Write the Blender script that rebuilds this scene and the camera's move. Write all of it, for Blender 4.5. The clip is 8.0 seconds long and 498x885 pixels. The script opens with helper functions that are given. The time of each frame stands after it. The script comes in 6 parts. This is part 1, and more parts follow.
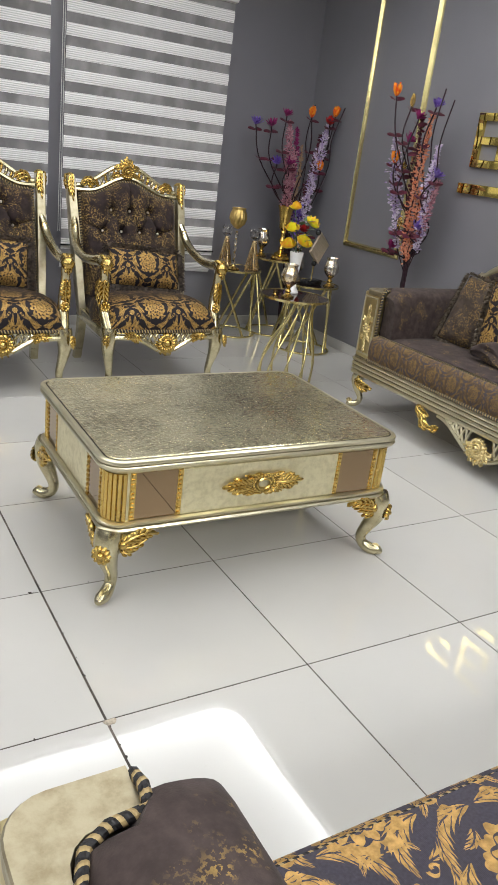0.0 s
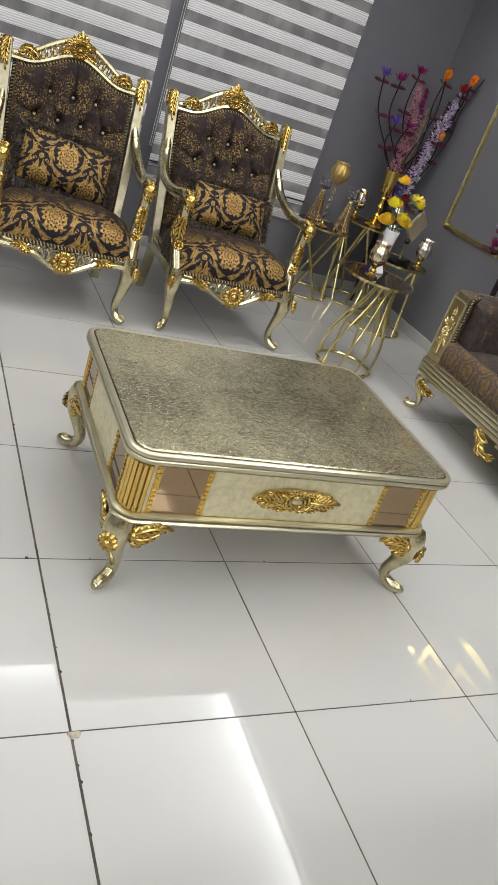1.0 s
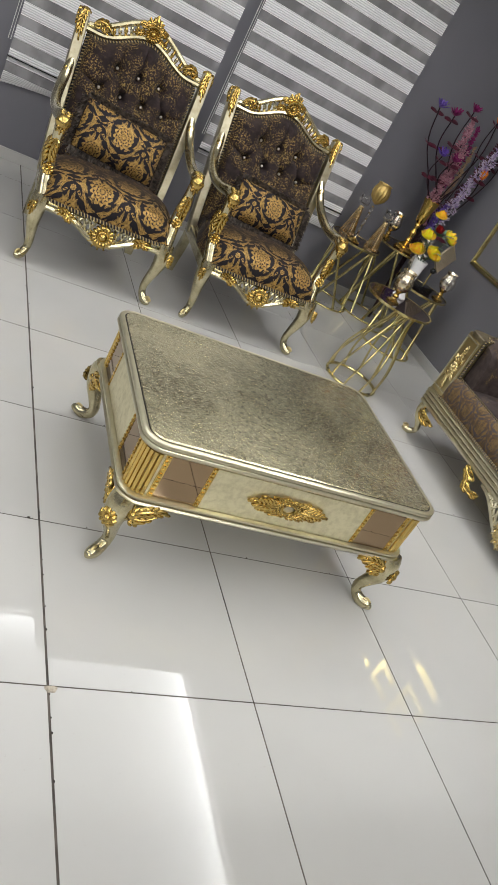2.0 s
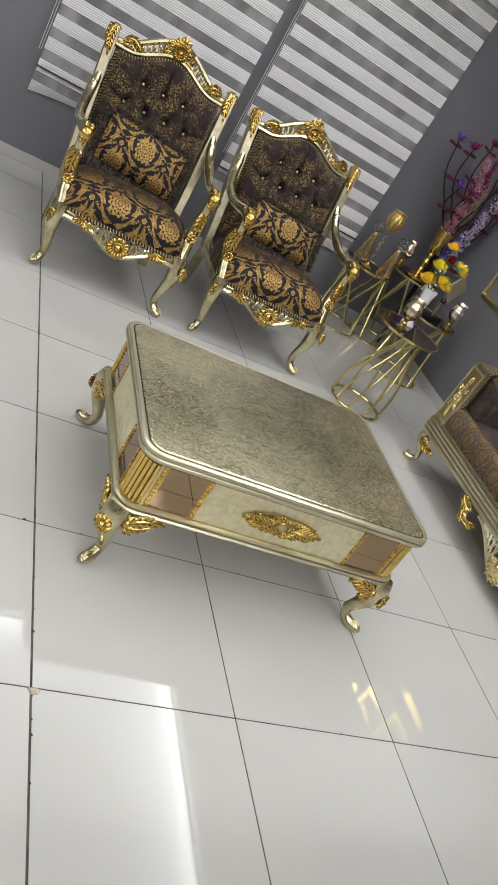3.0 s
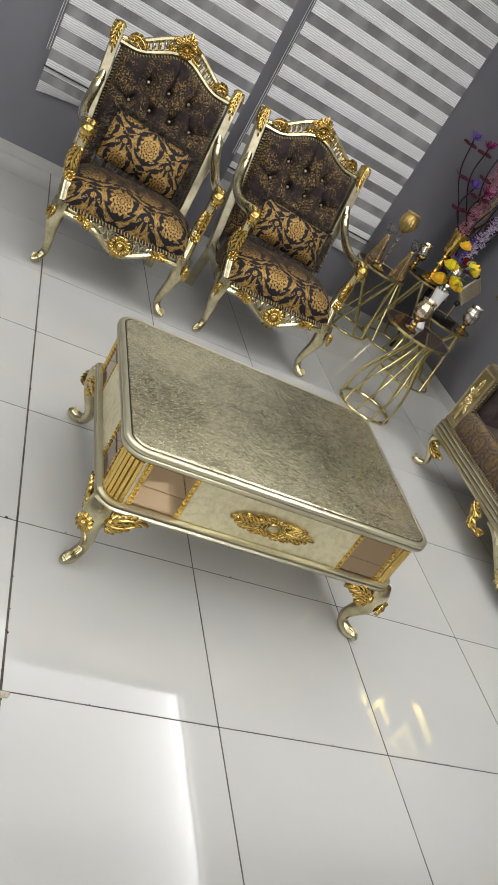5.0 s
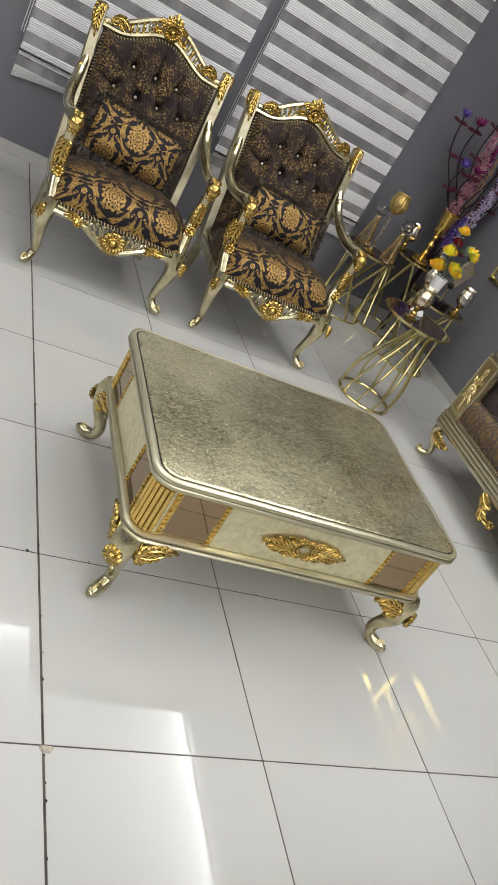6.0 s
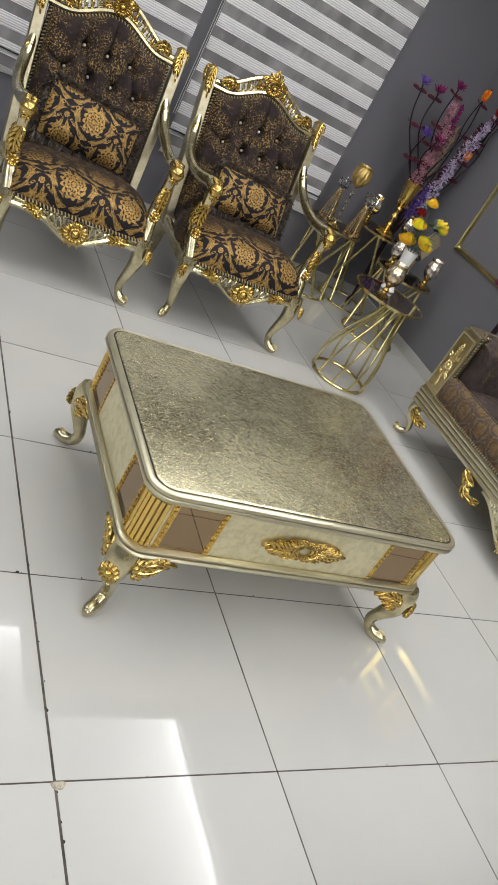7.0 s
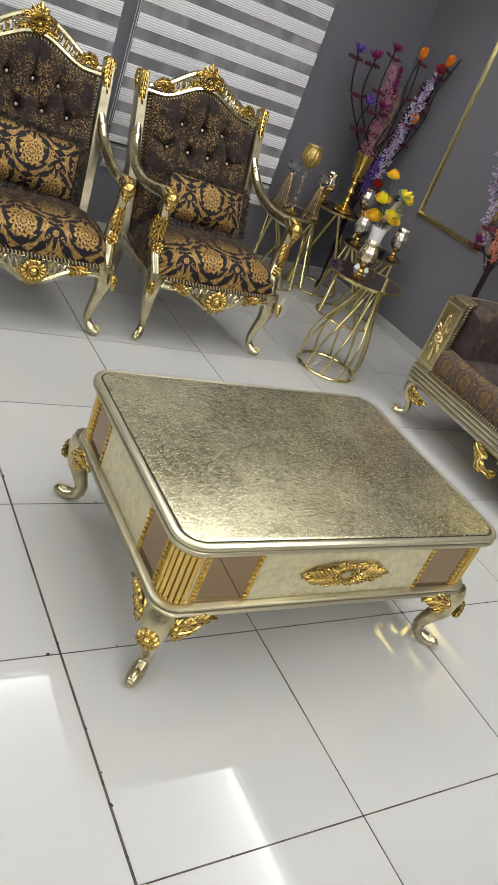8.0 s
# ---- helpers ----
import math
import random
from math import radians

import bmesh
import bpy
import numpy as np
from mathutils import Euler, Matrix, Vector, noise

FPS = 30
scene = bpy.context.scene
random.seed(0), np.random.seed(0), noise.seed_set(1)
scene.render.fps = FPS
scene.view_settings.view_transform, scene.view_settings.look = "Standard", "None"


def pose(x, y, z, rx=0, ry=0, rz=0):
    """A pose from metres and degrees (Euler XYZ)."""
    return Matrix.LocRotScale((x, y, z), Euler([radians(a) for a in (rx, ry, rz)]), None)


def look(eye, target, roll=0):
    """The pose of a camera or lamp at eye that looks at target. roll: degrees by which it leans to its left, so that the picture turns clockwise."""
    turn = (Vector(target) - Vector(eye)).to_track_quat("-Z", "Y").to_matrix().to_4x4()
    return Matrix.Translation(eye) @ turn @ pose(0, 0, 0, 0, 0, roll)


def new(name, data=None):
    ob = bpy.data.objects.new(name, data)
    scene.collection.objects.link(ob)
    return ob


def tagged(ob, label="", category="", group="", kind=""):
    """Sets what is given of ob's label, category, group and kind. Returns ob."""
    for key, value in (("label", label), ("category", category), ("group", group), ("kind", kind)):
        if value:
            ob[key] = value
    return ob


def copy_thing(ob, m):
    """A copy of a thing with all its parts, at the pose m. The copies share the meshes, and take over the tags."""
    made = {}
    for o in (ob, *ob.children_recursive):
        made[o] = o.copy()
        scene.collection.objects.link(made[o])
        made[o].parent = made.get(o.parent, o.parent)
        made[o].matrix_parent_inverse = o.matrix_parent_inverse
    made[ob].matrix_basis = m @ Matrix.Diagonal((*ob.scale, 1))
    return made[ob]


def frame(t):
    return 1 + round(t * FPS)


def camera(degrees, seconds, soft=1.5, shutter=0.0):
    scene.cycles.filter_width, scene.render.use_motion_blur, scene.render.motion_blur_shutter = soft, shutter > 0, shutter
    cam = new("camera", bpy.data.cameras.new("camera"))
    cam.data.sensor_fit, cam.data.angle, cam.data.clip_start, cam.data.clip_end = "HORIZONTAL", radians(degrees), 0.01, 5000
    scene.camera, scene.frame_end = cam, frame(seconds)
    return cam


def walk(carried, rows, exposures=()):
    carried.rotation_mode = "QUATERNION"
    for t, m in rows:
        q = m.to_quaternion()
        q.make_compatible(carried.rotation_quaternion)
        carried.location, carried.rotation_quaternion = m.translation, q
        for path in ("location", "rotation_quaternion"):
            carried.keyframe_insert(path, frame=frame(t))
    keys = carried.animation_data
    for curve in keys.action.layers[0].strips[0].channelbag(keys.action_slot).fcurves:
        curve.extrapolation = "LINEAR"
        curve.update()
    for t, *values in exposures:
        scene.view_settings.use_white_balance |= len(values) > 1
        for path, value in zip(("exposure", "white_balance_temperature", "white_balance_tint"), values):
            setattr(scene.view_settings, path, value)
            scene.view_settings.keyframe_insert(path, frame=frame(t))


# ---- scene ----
cam = camera(36.7, 8.0, soft=0.8)

PATH = [
    (0, (-0.557, -1.38, 1.344), (0.434, 0.2, 0.621), 7.3),
    (0.5, (-0.514, -1.207, 1.427), (0.428, 0.35, 0.597), 13.8),
    (1, (-0.475, -1.1, 1.463), (0.431, 0.435, 0.556), 20.5),
    (1.5, (-0.484, -1.123, 1.52), (0.428, 0.395, 0.589), 26.6),
    (2, (-0.583, -1.162, 1.548), (0.349, 0.347, 0.624), 31.1),
    (3.5, (-0.562, -1.188, 1.566), (0.33, 0.367, 0.679), 34.7),
    (4, (-0.473, -1.197, 1.561), (0.382, 0.376, 0.67), 34.3),
    (4.5, (-0.407, -1.203, 1.557), (0.427, 0.376, 0.657), 33.7),
    (6, (-0.588, -0.967, 1.538), (0.351, 0.535, 0.609), 33.2),
    (6.5, (-0.632, -0.901, 1.535), (0.362, 0.562, 0.602), 33.0),
    (7, (-0.648, -0.83, 1.524), (0.397, 0.596, 0.588), 31.9),
    (7.5, (-0.674, -0.719, 1.519), (0.403, 0.681, 0.581), 28.7),
    (8, (-0.665, -0.621, 1.503), (0.428, 0.766, 0.563), 22.8),
]
walk(cam, [(t, look(eye, target, roll)) for t, eye, target, roll in PATH],
     exposures=((0.0, 0.30), (0.5, 0.20), (1.0, 0.13), (2.0, 0.10), (4.5, 0.10), (6.5, 0.11), (8.0, 0.14)))

# ---- world and light ----
world = bpy.data.worlds.new("night")
world.use_nodes = True
world.node_tree.nodes["Background"].inputs[0].default_value = (0.02, 0.025, 0.035, 1)
world.node_tree.nodes["Background"].inputs[1].default_value = 0.3
scene.world = world
PANEL, PANEL_RIM, PANEL_FILL = 0.65, 5.2, (2.4, 8.0)
SHEET = (-0.6, 2.21, -2.3, 2.76)
# two unseen sheets, added as fill from the left and from behind
FILL_SHEETS = ((-5.0, -2.5, -4.9, 2.76), (-1.7, 2.21, -4.9, -3.1))

# room limits
XR, XL, YB, YF, ZC = 2.96, -5.4, 3.93, -5.4, 2.8


# ---- node helpers ----
class Ex:
    """A value in a node tree, with arithmetic."""
    def __init__(self, nt, s):
        self.nt, self.s = nt, s

    def op(self, kind, b=None, c=None):
        n = self.nt.nodes.new("ShaderNodeMath")
        n.operation = kind
        for i, v in enumerate((self, b, c)):
            if v is None:
                continue
            if isinstance(v, Ex):
                self.nt.links.new(v.s, n.inputs[i])
            else:
                n.inputs[i].default_value = v
        return Ex(self.nt, n.outputs[0])

    def __add__(self, o): return self.op("ADD", o)
    def __radd__(self, o): return self.op("ADD", o)
    def __sub__(self, o): return self.op("SUBTRACT", o)
    def __rsub__(self, o): return (self * -1.0) + o
    def __mul__(self, o): return self.op("MULTIPLY", o)
    def __rmul__(self, o): return self.op("MULTIPLY", o)
    def __truediv__(self, o): return self.op("DIVIDE", o)
    def sin(self): return self.op("SINE")
    def abs(self): return self.op("ABSOLUTE")
    def floor(self): return self.op("FLOOR")
    def fract(self): return self.op("FRACT")
    def gt(self, o): return self.op("GREATER_THAN", o)
    def lt(self, o): return self.op("LESS_THAN", o)
    def max(self, o): return self.op("MAXIMUM", o)
    def min(self, o): return self.op("MINIMUM", o)
    def atan2(self, o): return self.op("ARCTAN2", o)
    def sqrt(self): return self.op("SQRT")
    def pow(self, o): return self.op("POWER", o)
    def step(self, a, b):
        n = self.nt.nodes.new("ShaderNodeMapRange")
        n.interpolation_type = "SMOOTHSTEP"
        self.nt.links.new(self.s, n.inputs[0])
        n.inputs[1].default_value, n.inputs[2].default_value = a, b
        return Ex(self.nt, n.outputs[0])


class Mat:
    """A principled material under construction."""
    def __init__(self, name, color=(0.5, 0.5, 0.5), rough=0.5, metal=0.0, **more):
        self.m = bpy.data.materials.new(name)
        self.m.use_nodes = True
        self.nt = self.m.node_tree
        self.b = self.nt.nodes["Principled BSDF"]
        self.b.inputs["Base Color"].default_value = (*color, 1)
        self.b.inputs["Roughness"].default_value = rough
        self.b.inputs["Metallic"].default_value = metal
        for k, v in more.items():
            self.b.inputs[k.replace("_", " ")].default_value = v

    def link(self, s, name):
        self.nt.links.new(s.s if isinstance(s, Ex) else s, self.b.inputs[name])

    def coord(self, kind="Object", scale=(1, 1, 1)):
        c = self.nt.nodes.new("ShaderNodeTexCoord")
        mp = self.nt.nodes.new("ShaderNodeMapping")
        mp.inputs["Scale"].default_value = scale
        self.nt.links.new(c.outputs[kind], mp.inputs[0])
        return mp.outputs[0]

    def uv(self):
        s = self.nt.nodes.new("ShaderNodeSeparateXYZ")
        self.nt.links.new(self.coord("UV"), s.inputs[0])
        return Ex(self.nt, s.outputs[0]), Ex(self.nt, s.outputs[1])

    def noise(self, scale, detail=3.0, rough=0.55, co=None, dist=0.0):
        n = self.nt.nodes.new("ShaderNodeTexNoise")
        n.inputs["Scale"].default_value = scale
        n.inputs["Detail"].default_value = detail
        n.inputs["Roughness"].default_value = rough
        n.inputs["Distortion"].default_value = dist
        self.nt.links.new(co if co is not None else self.coord(), n.inputs["Vector"])
        return Ex(self.nt, n.outputs[0])

    def random(self):
        return Ex(self.nt, self.nt.nodes.new("ShaderNodeObjectInfo").outputs["Random"])

    def mix(self, f, a, b):
        n = self.nt.nodes.new("ShaderNodeMix")
        n.data_type = "RGBA"
        if isinstance(f, Ex):
            self.nt.links.new(f.s, n.inputs[0])
        else:
            n.inputs[0].default_value = f
        for i, v in ((6, a), (7, b)):
            if isinstance(v, tuple):
                n.inputs[i].default_value = (*v, 1)
            else:
                self.nt.links.new(v, n.inputs[i])
        return n.outputs[2]

    def bump(self, h, strength=0.3, dist=0.002):
        n = self.nt.nodes.new("ShaderNodeBump")
        n.inputs["Strength"].default_value = strength
        n.inputs["Distance"].default_value = dist
        self.nt.links.new(h.s, n.inputs["Height"])
        self.nt.links.new(n.outputs[0], self.b.inputs["Normal"])


# ---- materials ----
def mat_tile():
    k = Mat("porcelain_tile", rough=0.07, Specular_IOR_Level=0.38)
    a, b = k.noise(1.3, 4), k.noise(14, 3)
    c = k.mix(a.step(0.35, 0.7), (0.525, 0.512, 0.486), (0.490, 0.478, 0.454))
    c = k.mix(k.random() * 0.5, c, (0.472, 0.464, 0.446))
    c = k.mix(k.noise(60, 2).step(0.72, 0.76) * 0.25, c, (0.4, 0.37, 0.33))
    k.link(c, "Base Color")
    k.link(b.step(0.3, 0.8) * 0.02 + 0.018, "Roughness")
    k.bump(k.noise(3.4, 1.0), 0.18, 0.003)
    return k.m


def mat_grout():
    k = Mat("dirty_grout", rough=0.85)
    k.link(k.mix(k.noise(9, 4).step(0.3, 0.7), (0.036, 0.030, 0.026), (0.13, 0.107, 0.088)), "Base Color")
    return k.m


def mat_wall():
    k = Mat("dark_grey_paint", rough=0.36)
    a = k.noise(1.1, 4)
    k.link(k.mix(a.step(0.3, 0.7), (0.166, 0.162, 0.182), (0.184, 0.179, 0.199)), "Base Color")
    k.link(k.noise(3, 3).step(0.2, 0.8) * 0.12 + 0.28, "Roughness")
    k.bump(k.noise(180, 2), 0.12, 0.001)
    return k.m


def mat_plain(name, color, rough=0.5, metal=0.0, var=0.15, scale=20, bump=0.0, **more):
    k = Mat(name, color, rough, metal, **more)
    dark = tuple(c * (1 - var) for c in color)
    lite = tuple(min(1, c * (1 + var)) for c in color)
    k.link(k.mix(k.noise(scale, 4).step(0.3, 0.7), dark, lite), "Base Color")
    if bump:
        k.bump(k.noise(scale * 4, 3), bump, 0.002)
    return k.m


def mat_leafed(name, lite, dark, rough=0.3, scale=18, spot=0.3, grain=0.02):
    """Metal leaf: slightly brighter and duller patches, fine rubbed grain."""
    k = Mat(name, lite, rough, 0.95)
    a, b = k.noise(scale * 0.6, 4, 0.6), k.noise(scale * 9, 3, 0.6)
    f = (a.step(0.35, 0.75) * spot + b.step(0.5, 0.8) * spot * 0.15).min(1.0)
    k.link(k.mix(f, lite, dark), "Base Color")
    k.link(a.step(0.2, 0.8) * 0.10 + (rough - 0.05), "Roughness")
    k.bump(k.noise(scale * 2.2, 2), grain, 0.001)
    return k.m


def mat_tabletop():
    k = Mat("leafed_table_top", rough=0.3, metal=0.95, Coat_Weight=0.40, Coat_Roughness=0.03)

    def strands(ang, sx, sy, off, detail=3):
        c = k.nt.nodes.new("ShaderNodeTexCoord")
        mp = k.nt.nodes.new("ShaderNodeMapping")
        mp.inputs["Rotation"].default_value = (0, 0, radians(ang))
        mp.inputs["Location"].default_value = (off, off * 0.7, 0)
        mp2 = k.nt.nodes.new("ShaderNodeMapping")
        mp2.inputs["Scale"].default_value = (sx, sy, 1)
        k.nt.links.new(c.outputs["Object"], mp.inputs[0])
        k.nt.links.new(mp.outputs[0], mp2.inputs[0])
        return k.noise(1.0, detail, 0.65, mp2.outputs[0], 0.8)
    lay = [strands(a, sx, sy, o) for a, sx, sy, o in ((3, 42, 160, 0), (-22, 75, 250, 3), (28, 80, 260, 5), (-52, 105, 270, 8), (64, 105, 270, 11))]
    big = k.noise(2.4, 5, 0.65)
    dark = lay[0].step(0.52, 0.58) * 0.72
    for q, w in zip(lay[1:], (1.0, 0.95, 0.75, 0.65)):
        dark = dark.max(q.step(0.525, 0.565) * w)
    lite = lay[1].step(0.42, 0.37).max(lay[2].step(0.41, 0.36)).max(lay[3].step(0.40, 0.36)) * 0.8
    f = (dark * (big.step(0.34, 0.62) * 0.58 + 0.42)).min(1.0)
    c = k.mix(f, (0.95, 0.88, 0.58), (0.150, 0.122, 0.060))
    c = k.mix(lite, c, (0.92, 0.86, 0.62))
    k.link(c, "Base Color")
    k.link(lay[2].step(0.3, 0.7) * 0.16 + 0.19, "Roughness")
    k.bump(lay[1] + lay[2] + lay[3] * 0.6, 0.12, 0.0012)
    return k.m


def damask_mask(k, u, v, size=1.0):
    """Chrysanthemum medallions framed by serrated acanthus leaves and buds, in a half-drop lattice of ogees."""
    W, Hh = 0.29 * size, 0.31 * size
    a, b = (u / W).fract() - 0.5, (v / Hh).fract() - 0.5
    a2, b2 = (u / W + 0.5).fract() - 0.5, (v / Hh + 0.5).fract() - 0.5
    here = (a.abs() + b.abs()).lt(0.5)
    there = 1.0 - here
    p, q = (a * here + a2 * there) * (W / size), (b * here + b2 * there) * (Hh / size)
    pm = p.abs()

    def flower(x, y, r_out, bands, petals):
        r = (x * x + y * y).sqrt() / r_out
        th = y.atan2(x)
        g = r * bands
        f = g.fract()
        e = (th * (petals / 2) + g.floor() * (math.pi / 2)).sin().abs()
        return r.lt(1.0) * f.lt(e.pow(0.7) * 0.74 + 0.18) * e.max(0.9 - f).gt(0.16)

    def frond(x0, y0, x1, y1, w0, bend, teeth):
        L = math.hypot(x1 - x0, y1 - y0)
        c, sn = (x1 - x0) / L, (y1 - y0) / L
        dx, dy = pm - x0, q - y0
        t = (dx * c + dy * sn) / L
        side = dy * c - dx * sn - t * (1.0 - t) * (4.0 * bend)
        tc = t.max(0.0).min(1.0)
        d = side.abs()
        saw = (tc * teeth - d * (teeth * 0.9 / w0 * 0.35)).fract()
        w = (tc.pow(0.75) * math.pi).sin().max(0.0).pow(0.65) * (saw * 0.60 + 0.52) * w0
        return t.gt(0.0) * t.lt(1.0) * d.lt(w) * d.gt(tc * -0.0010 + 0.0016) * saw.gt(0.13)

    def curl(cx, cy, r0, w0):
        dx, dy = pm - cx, q - cy
        return ((dx * dx + dy * dy).sqrt() - r0 - dy.atan2(dx) * 0.0012).abs().lt(w0)

    th = q.atan2(p)
    rag = 1.0 + (th * 6.0).sin().abs() * 0.14
    out = flower(p / rag, (q * 0.92 - 0.002) / rag, 0.059, 4.0, 13.0)
    for f in ((0.006, -0.098, 0.090, -0.022, 0.0180, -0.030, 7.0),
              (0.070, -0.034, 0.080, 0.052, 0.0150, -0.024, 7.0),
              (0.072, 0.040, 0.014, 0.112, 0.0150, 0.024, 6.0),
              (0.002, -0.138, 0.066, -0.074, 0.0120, -0.020, 6.0),
              (0.030, -0.066, 0.062, -0.050, 0.0075, 0.006, 4.0),
              (0.002, 0.068, 0.040, 0.084, 0.0085, -0.010, 4.0),
              (0.040, 0.098, 0.082, 0.066, 0.0095, 0.012, 5.0),
              (0.092, -0.036, 0.136, 0.004, 0.0100, 0.014, 5.0)):
        out = out.max(frond(*f))
    for c in ((0.106, 0.026, 0.0080, 0.0028), (0.034, -0.104, 0.0070, 0.0024), (0.036, 0.108, 0.0065, 0.0024)):
        out = out.max(curl(*c))
    return out.max(flower(p, q - 0.128, 0.0165, 2.0, 7.0))


def mat_damask(name, size=1.0, back=(0.011, 0.009, 0.011), gold=(0.44, 0.268, 0.080), sheen_fade=False, shift=(0.0, 0.0), warp=0.016):
    k = Mat(name, rough=0.6, Specular_IOR_Level=0.2)
    u, v = k.uv()
    wob, wov = k.noise(20, 3, 0.6, k.coord("UV")) - 0.5, k.noise(26, 3, 0.6, k.coord("UV", (1, 1.3, 1))) - 0.5
    g = damask_mask(k, u + wob * warp + shift[0], v + wov * warp + shift[1], size)
    weave = (u * 2600.0).sin() * 0.5 + 0.5
    tone = k.noise(60, 3, 0.6, k.coord("UV"))
    gc = k.mix(tone.step(0.3, 0.75), tuple(c * 0.62 for c in gold), tuple(c * 1.25 for c in gold))
    bc = k.mix(k.noise(220, 2, 0.5, k.coord("UV")), back, tuple(c * 2.2 for c in back))
    if sheen_fade:
        # nap sheen put into the colour: gold dims to brown towards the back
        f = v.step(0.20, 0.36)
        g = g * (1.0 - f * (k.noise(40, 3, 0.6, k.coord("UV")).step(0.35, 0.65) * 0.30 + 0.70))
        bc = k.mix(f, bc, (0.034, 0.023, 0.020))
    k.link(k.mix(g, bc, gc), "Base Color")
    k.link(g * 0.35, "Metallic")
    k.link(0.72 - g * 0.3, "Roughness")
    k.bump(g + weave * 0.25, 0.35, 0.0015)
    return k.m


def mat_chenille(name="brown_chenille", base=(0.028, 0.019, 0.019), gold=(0.38, 0.25, 0.08), amount=0.465):
    k = Mat(name, rough=0.75, Specular_IOR_Level=0.15, Sheen_Weight=0.06, Sheen_Roughness=0.4)
    co = k.coord()
    patch = k.noise(9, 3, 0.6, co).step(amount - 0.06, amount + 0.12)
    fleck = k.noise(130, 3, 0.7, co).step(0.53, 0.58)
    g = patch * fleck
    c = k.mix(k.noise(25, 4, 0.6, co).step(0.3, 0.75), tuple(b * 0.72 for b in base), tuple(b * 1.35 for b in base))
    k.link(k.mix(g, c, gold), "Base Color")
    k.link(g * 0.3, "Metallic")
    k.bump(k.noise(400, 2, 0.5, co) + g * 0.6, 0.3, 0.0015)
    return k.m


def mat_brocade():
    k = Mat("worn_blue_gold_brocade", rough=0.6, Specular_IOR_Level=0.25)
    u, v = k.uv()
    wob = k.noise(22, 3, 0.6, k.coord("UV")) - 0.5
    g = damask_mask(k, u + wob * 0.02, v + wob * 0.02, 0.5)
    n = k.noise(35, 4, 0.65, k.coord("UV"))
    c = k.mix(n.step(0.42, 0.58), (0.085, 0.056, 0.038), (0.068, 0.057, 0.066))
    c = k.mix(g * n.step(0.28, 0.60) * 0.95, c, (0.22, 0.135, 0.04))
    k.link(c, "Base Color")
    k.bump(n + g, 0.3, 0.0015)
    return k.m


def mat_rope():
    k = Mat("twisted_black_gold_cord", rough=0.6)
    u, v = k.uv()
    s = ((u * 1.0 + v * 62.0).fract()).lt(0.40)
    k.link(k.mix(s, (0.010, 0.009, 0.010), (0.40, 0.29, 0.13)), "Base Color")
    k.bump(((u + v * 62.0) * (2 * math.pi)).sin(), 0.8, 0.003)
    return k.m


def mat_blind():
    k = Mat("ribbed_white_blind_cloth", (0.86, 0.85, 0.84), 0.75)
    u, v = k.uv()
    rib = (v * (2 * math.pi / 0.0125)).sin()
    k.link(k.mix(rib.step(-0.9, 0.2), (0.64, 0.625, 0.625), (0.90, 0.885, 0.885)), "Base Color")
    k.bump(rib, 0.6, 0.002)
    return k.m


def mat_sheer():
    m = bpy.data.materials.new("grey_sheer_mesh")
    m.use_nodes = True
    nt = m.node_tree
    nt.nodes.clear()
    out = nt.nodes.new("ShaderNodeOutputMaterial")
    mix = nt.nodes.new("ShaderNodeMixShader")
    tr = nt.nodes.new("ShaderNodeBsdfTransparent")
    df = nt.nodes.new("ShaderNodeBsdfDiffuse")
    mix.inputs[0].default_value = 0.52
    # patchy tone painted into the mesh stands in for the rear layer showing through
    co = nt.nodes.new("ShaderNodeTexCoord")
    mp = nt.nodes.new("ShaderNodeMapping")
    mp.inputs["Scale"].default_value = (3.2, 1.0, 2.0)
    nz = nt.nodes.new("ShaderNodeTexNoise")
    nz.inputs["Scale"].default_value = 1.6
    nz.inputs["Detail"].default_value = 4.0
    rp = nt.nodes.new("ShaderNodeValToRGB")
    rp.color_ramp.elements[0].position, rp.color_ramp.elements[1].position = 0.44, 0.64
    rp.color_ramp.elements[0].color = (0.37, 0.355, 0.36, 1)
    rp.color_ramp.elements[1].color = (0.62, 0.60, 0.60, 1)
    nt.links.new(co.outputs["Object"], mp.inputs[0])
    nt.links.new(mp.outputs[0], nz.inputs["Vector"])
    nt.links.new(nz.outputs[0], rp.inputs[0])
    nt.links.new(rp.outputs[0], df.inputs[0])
    nt.links.new(tr.outputs[0], mix.inputs[1])
    nt.links.new(df.outputs[0], mix.inputs[2])
    nt.links.new(mix.outputs[0], out.inputs[0])
    return m


def mat_glow(x0, x1, y0, y1, inner, rim):
    """A glowing ceiling sheet. Its brighter rim paints the wash of hidden cove strips."""
    k = Mat("ceiling_glow_stand_in", (0.8, 0.8, 0.8), 0.6)
    c = k.nt.nodes.new("ShaderNodeTexCoord")
    sp = k.nt.nodes.new("ShaderNodeSeparateXYZ")
    k.nt.links.new(c.outputs["Object"], sp.inputs[0])
    x, y = Ex(k.nt, sp.outputs[0]), Ex(k.nt, sp.outputs[1])
    d = (x - x0).min(x1 - x).min((y - y0).min(y1 - y)).max(0.0)
    # emission also ramps up to the back and right, as added fill
    e = ((d / -0.29).op("EXPONENT") * rim + inner) * ((y - y0) * (1.05 / (y1 - y0)) + 0.50) * ((x - x0) * (1.1 / (x1 - x0)) + 0.50)
    k.b.inputs["Emission Color"].default_value = (0.962, 0.98, 0.985, 1)
    k.link(e, "Emission Strength")
    return k.m


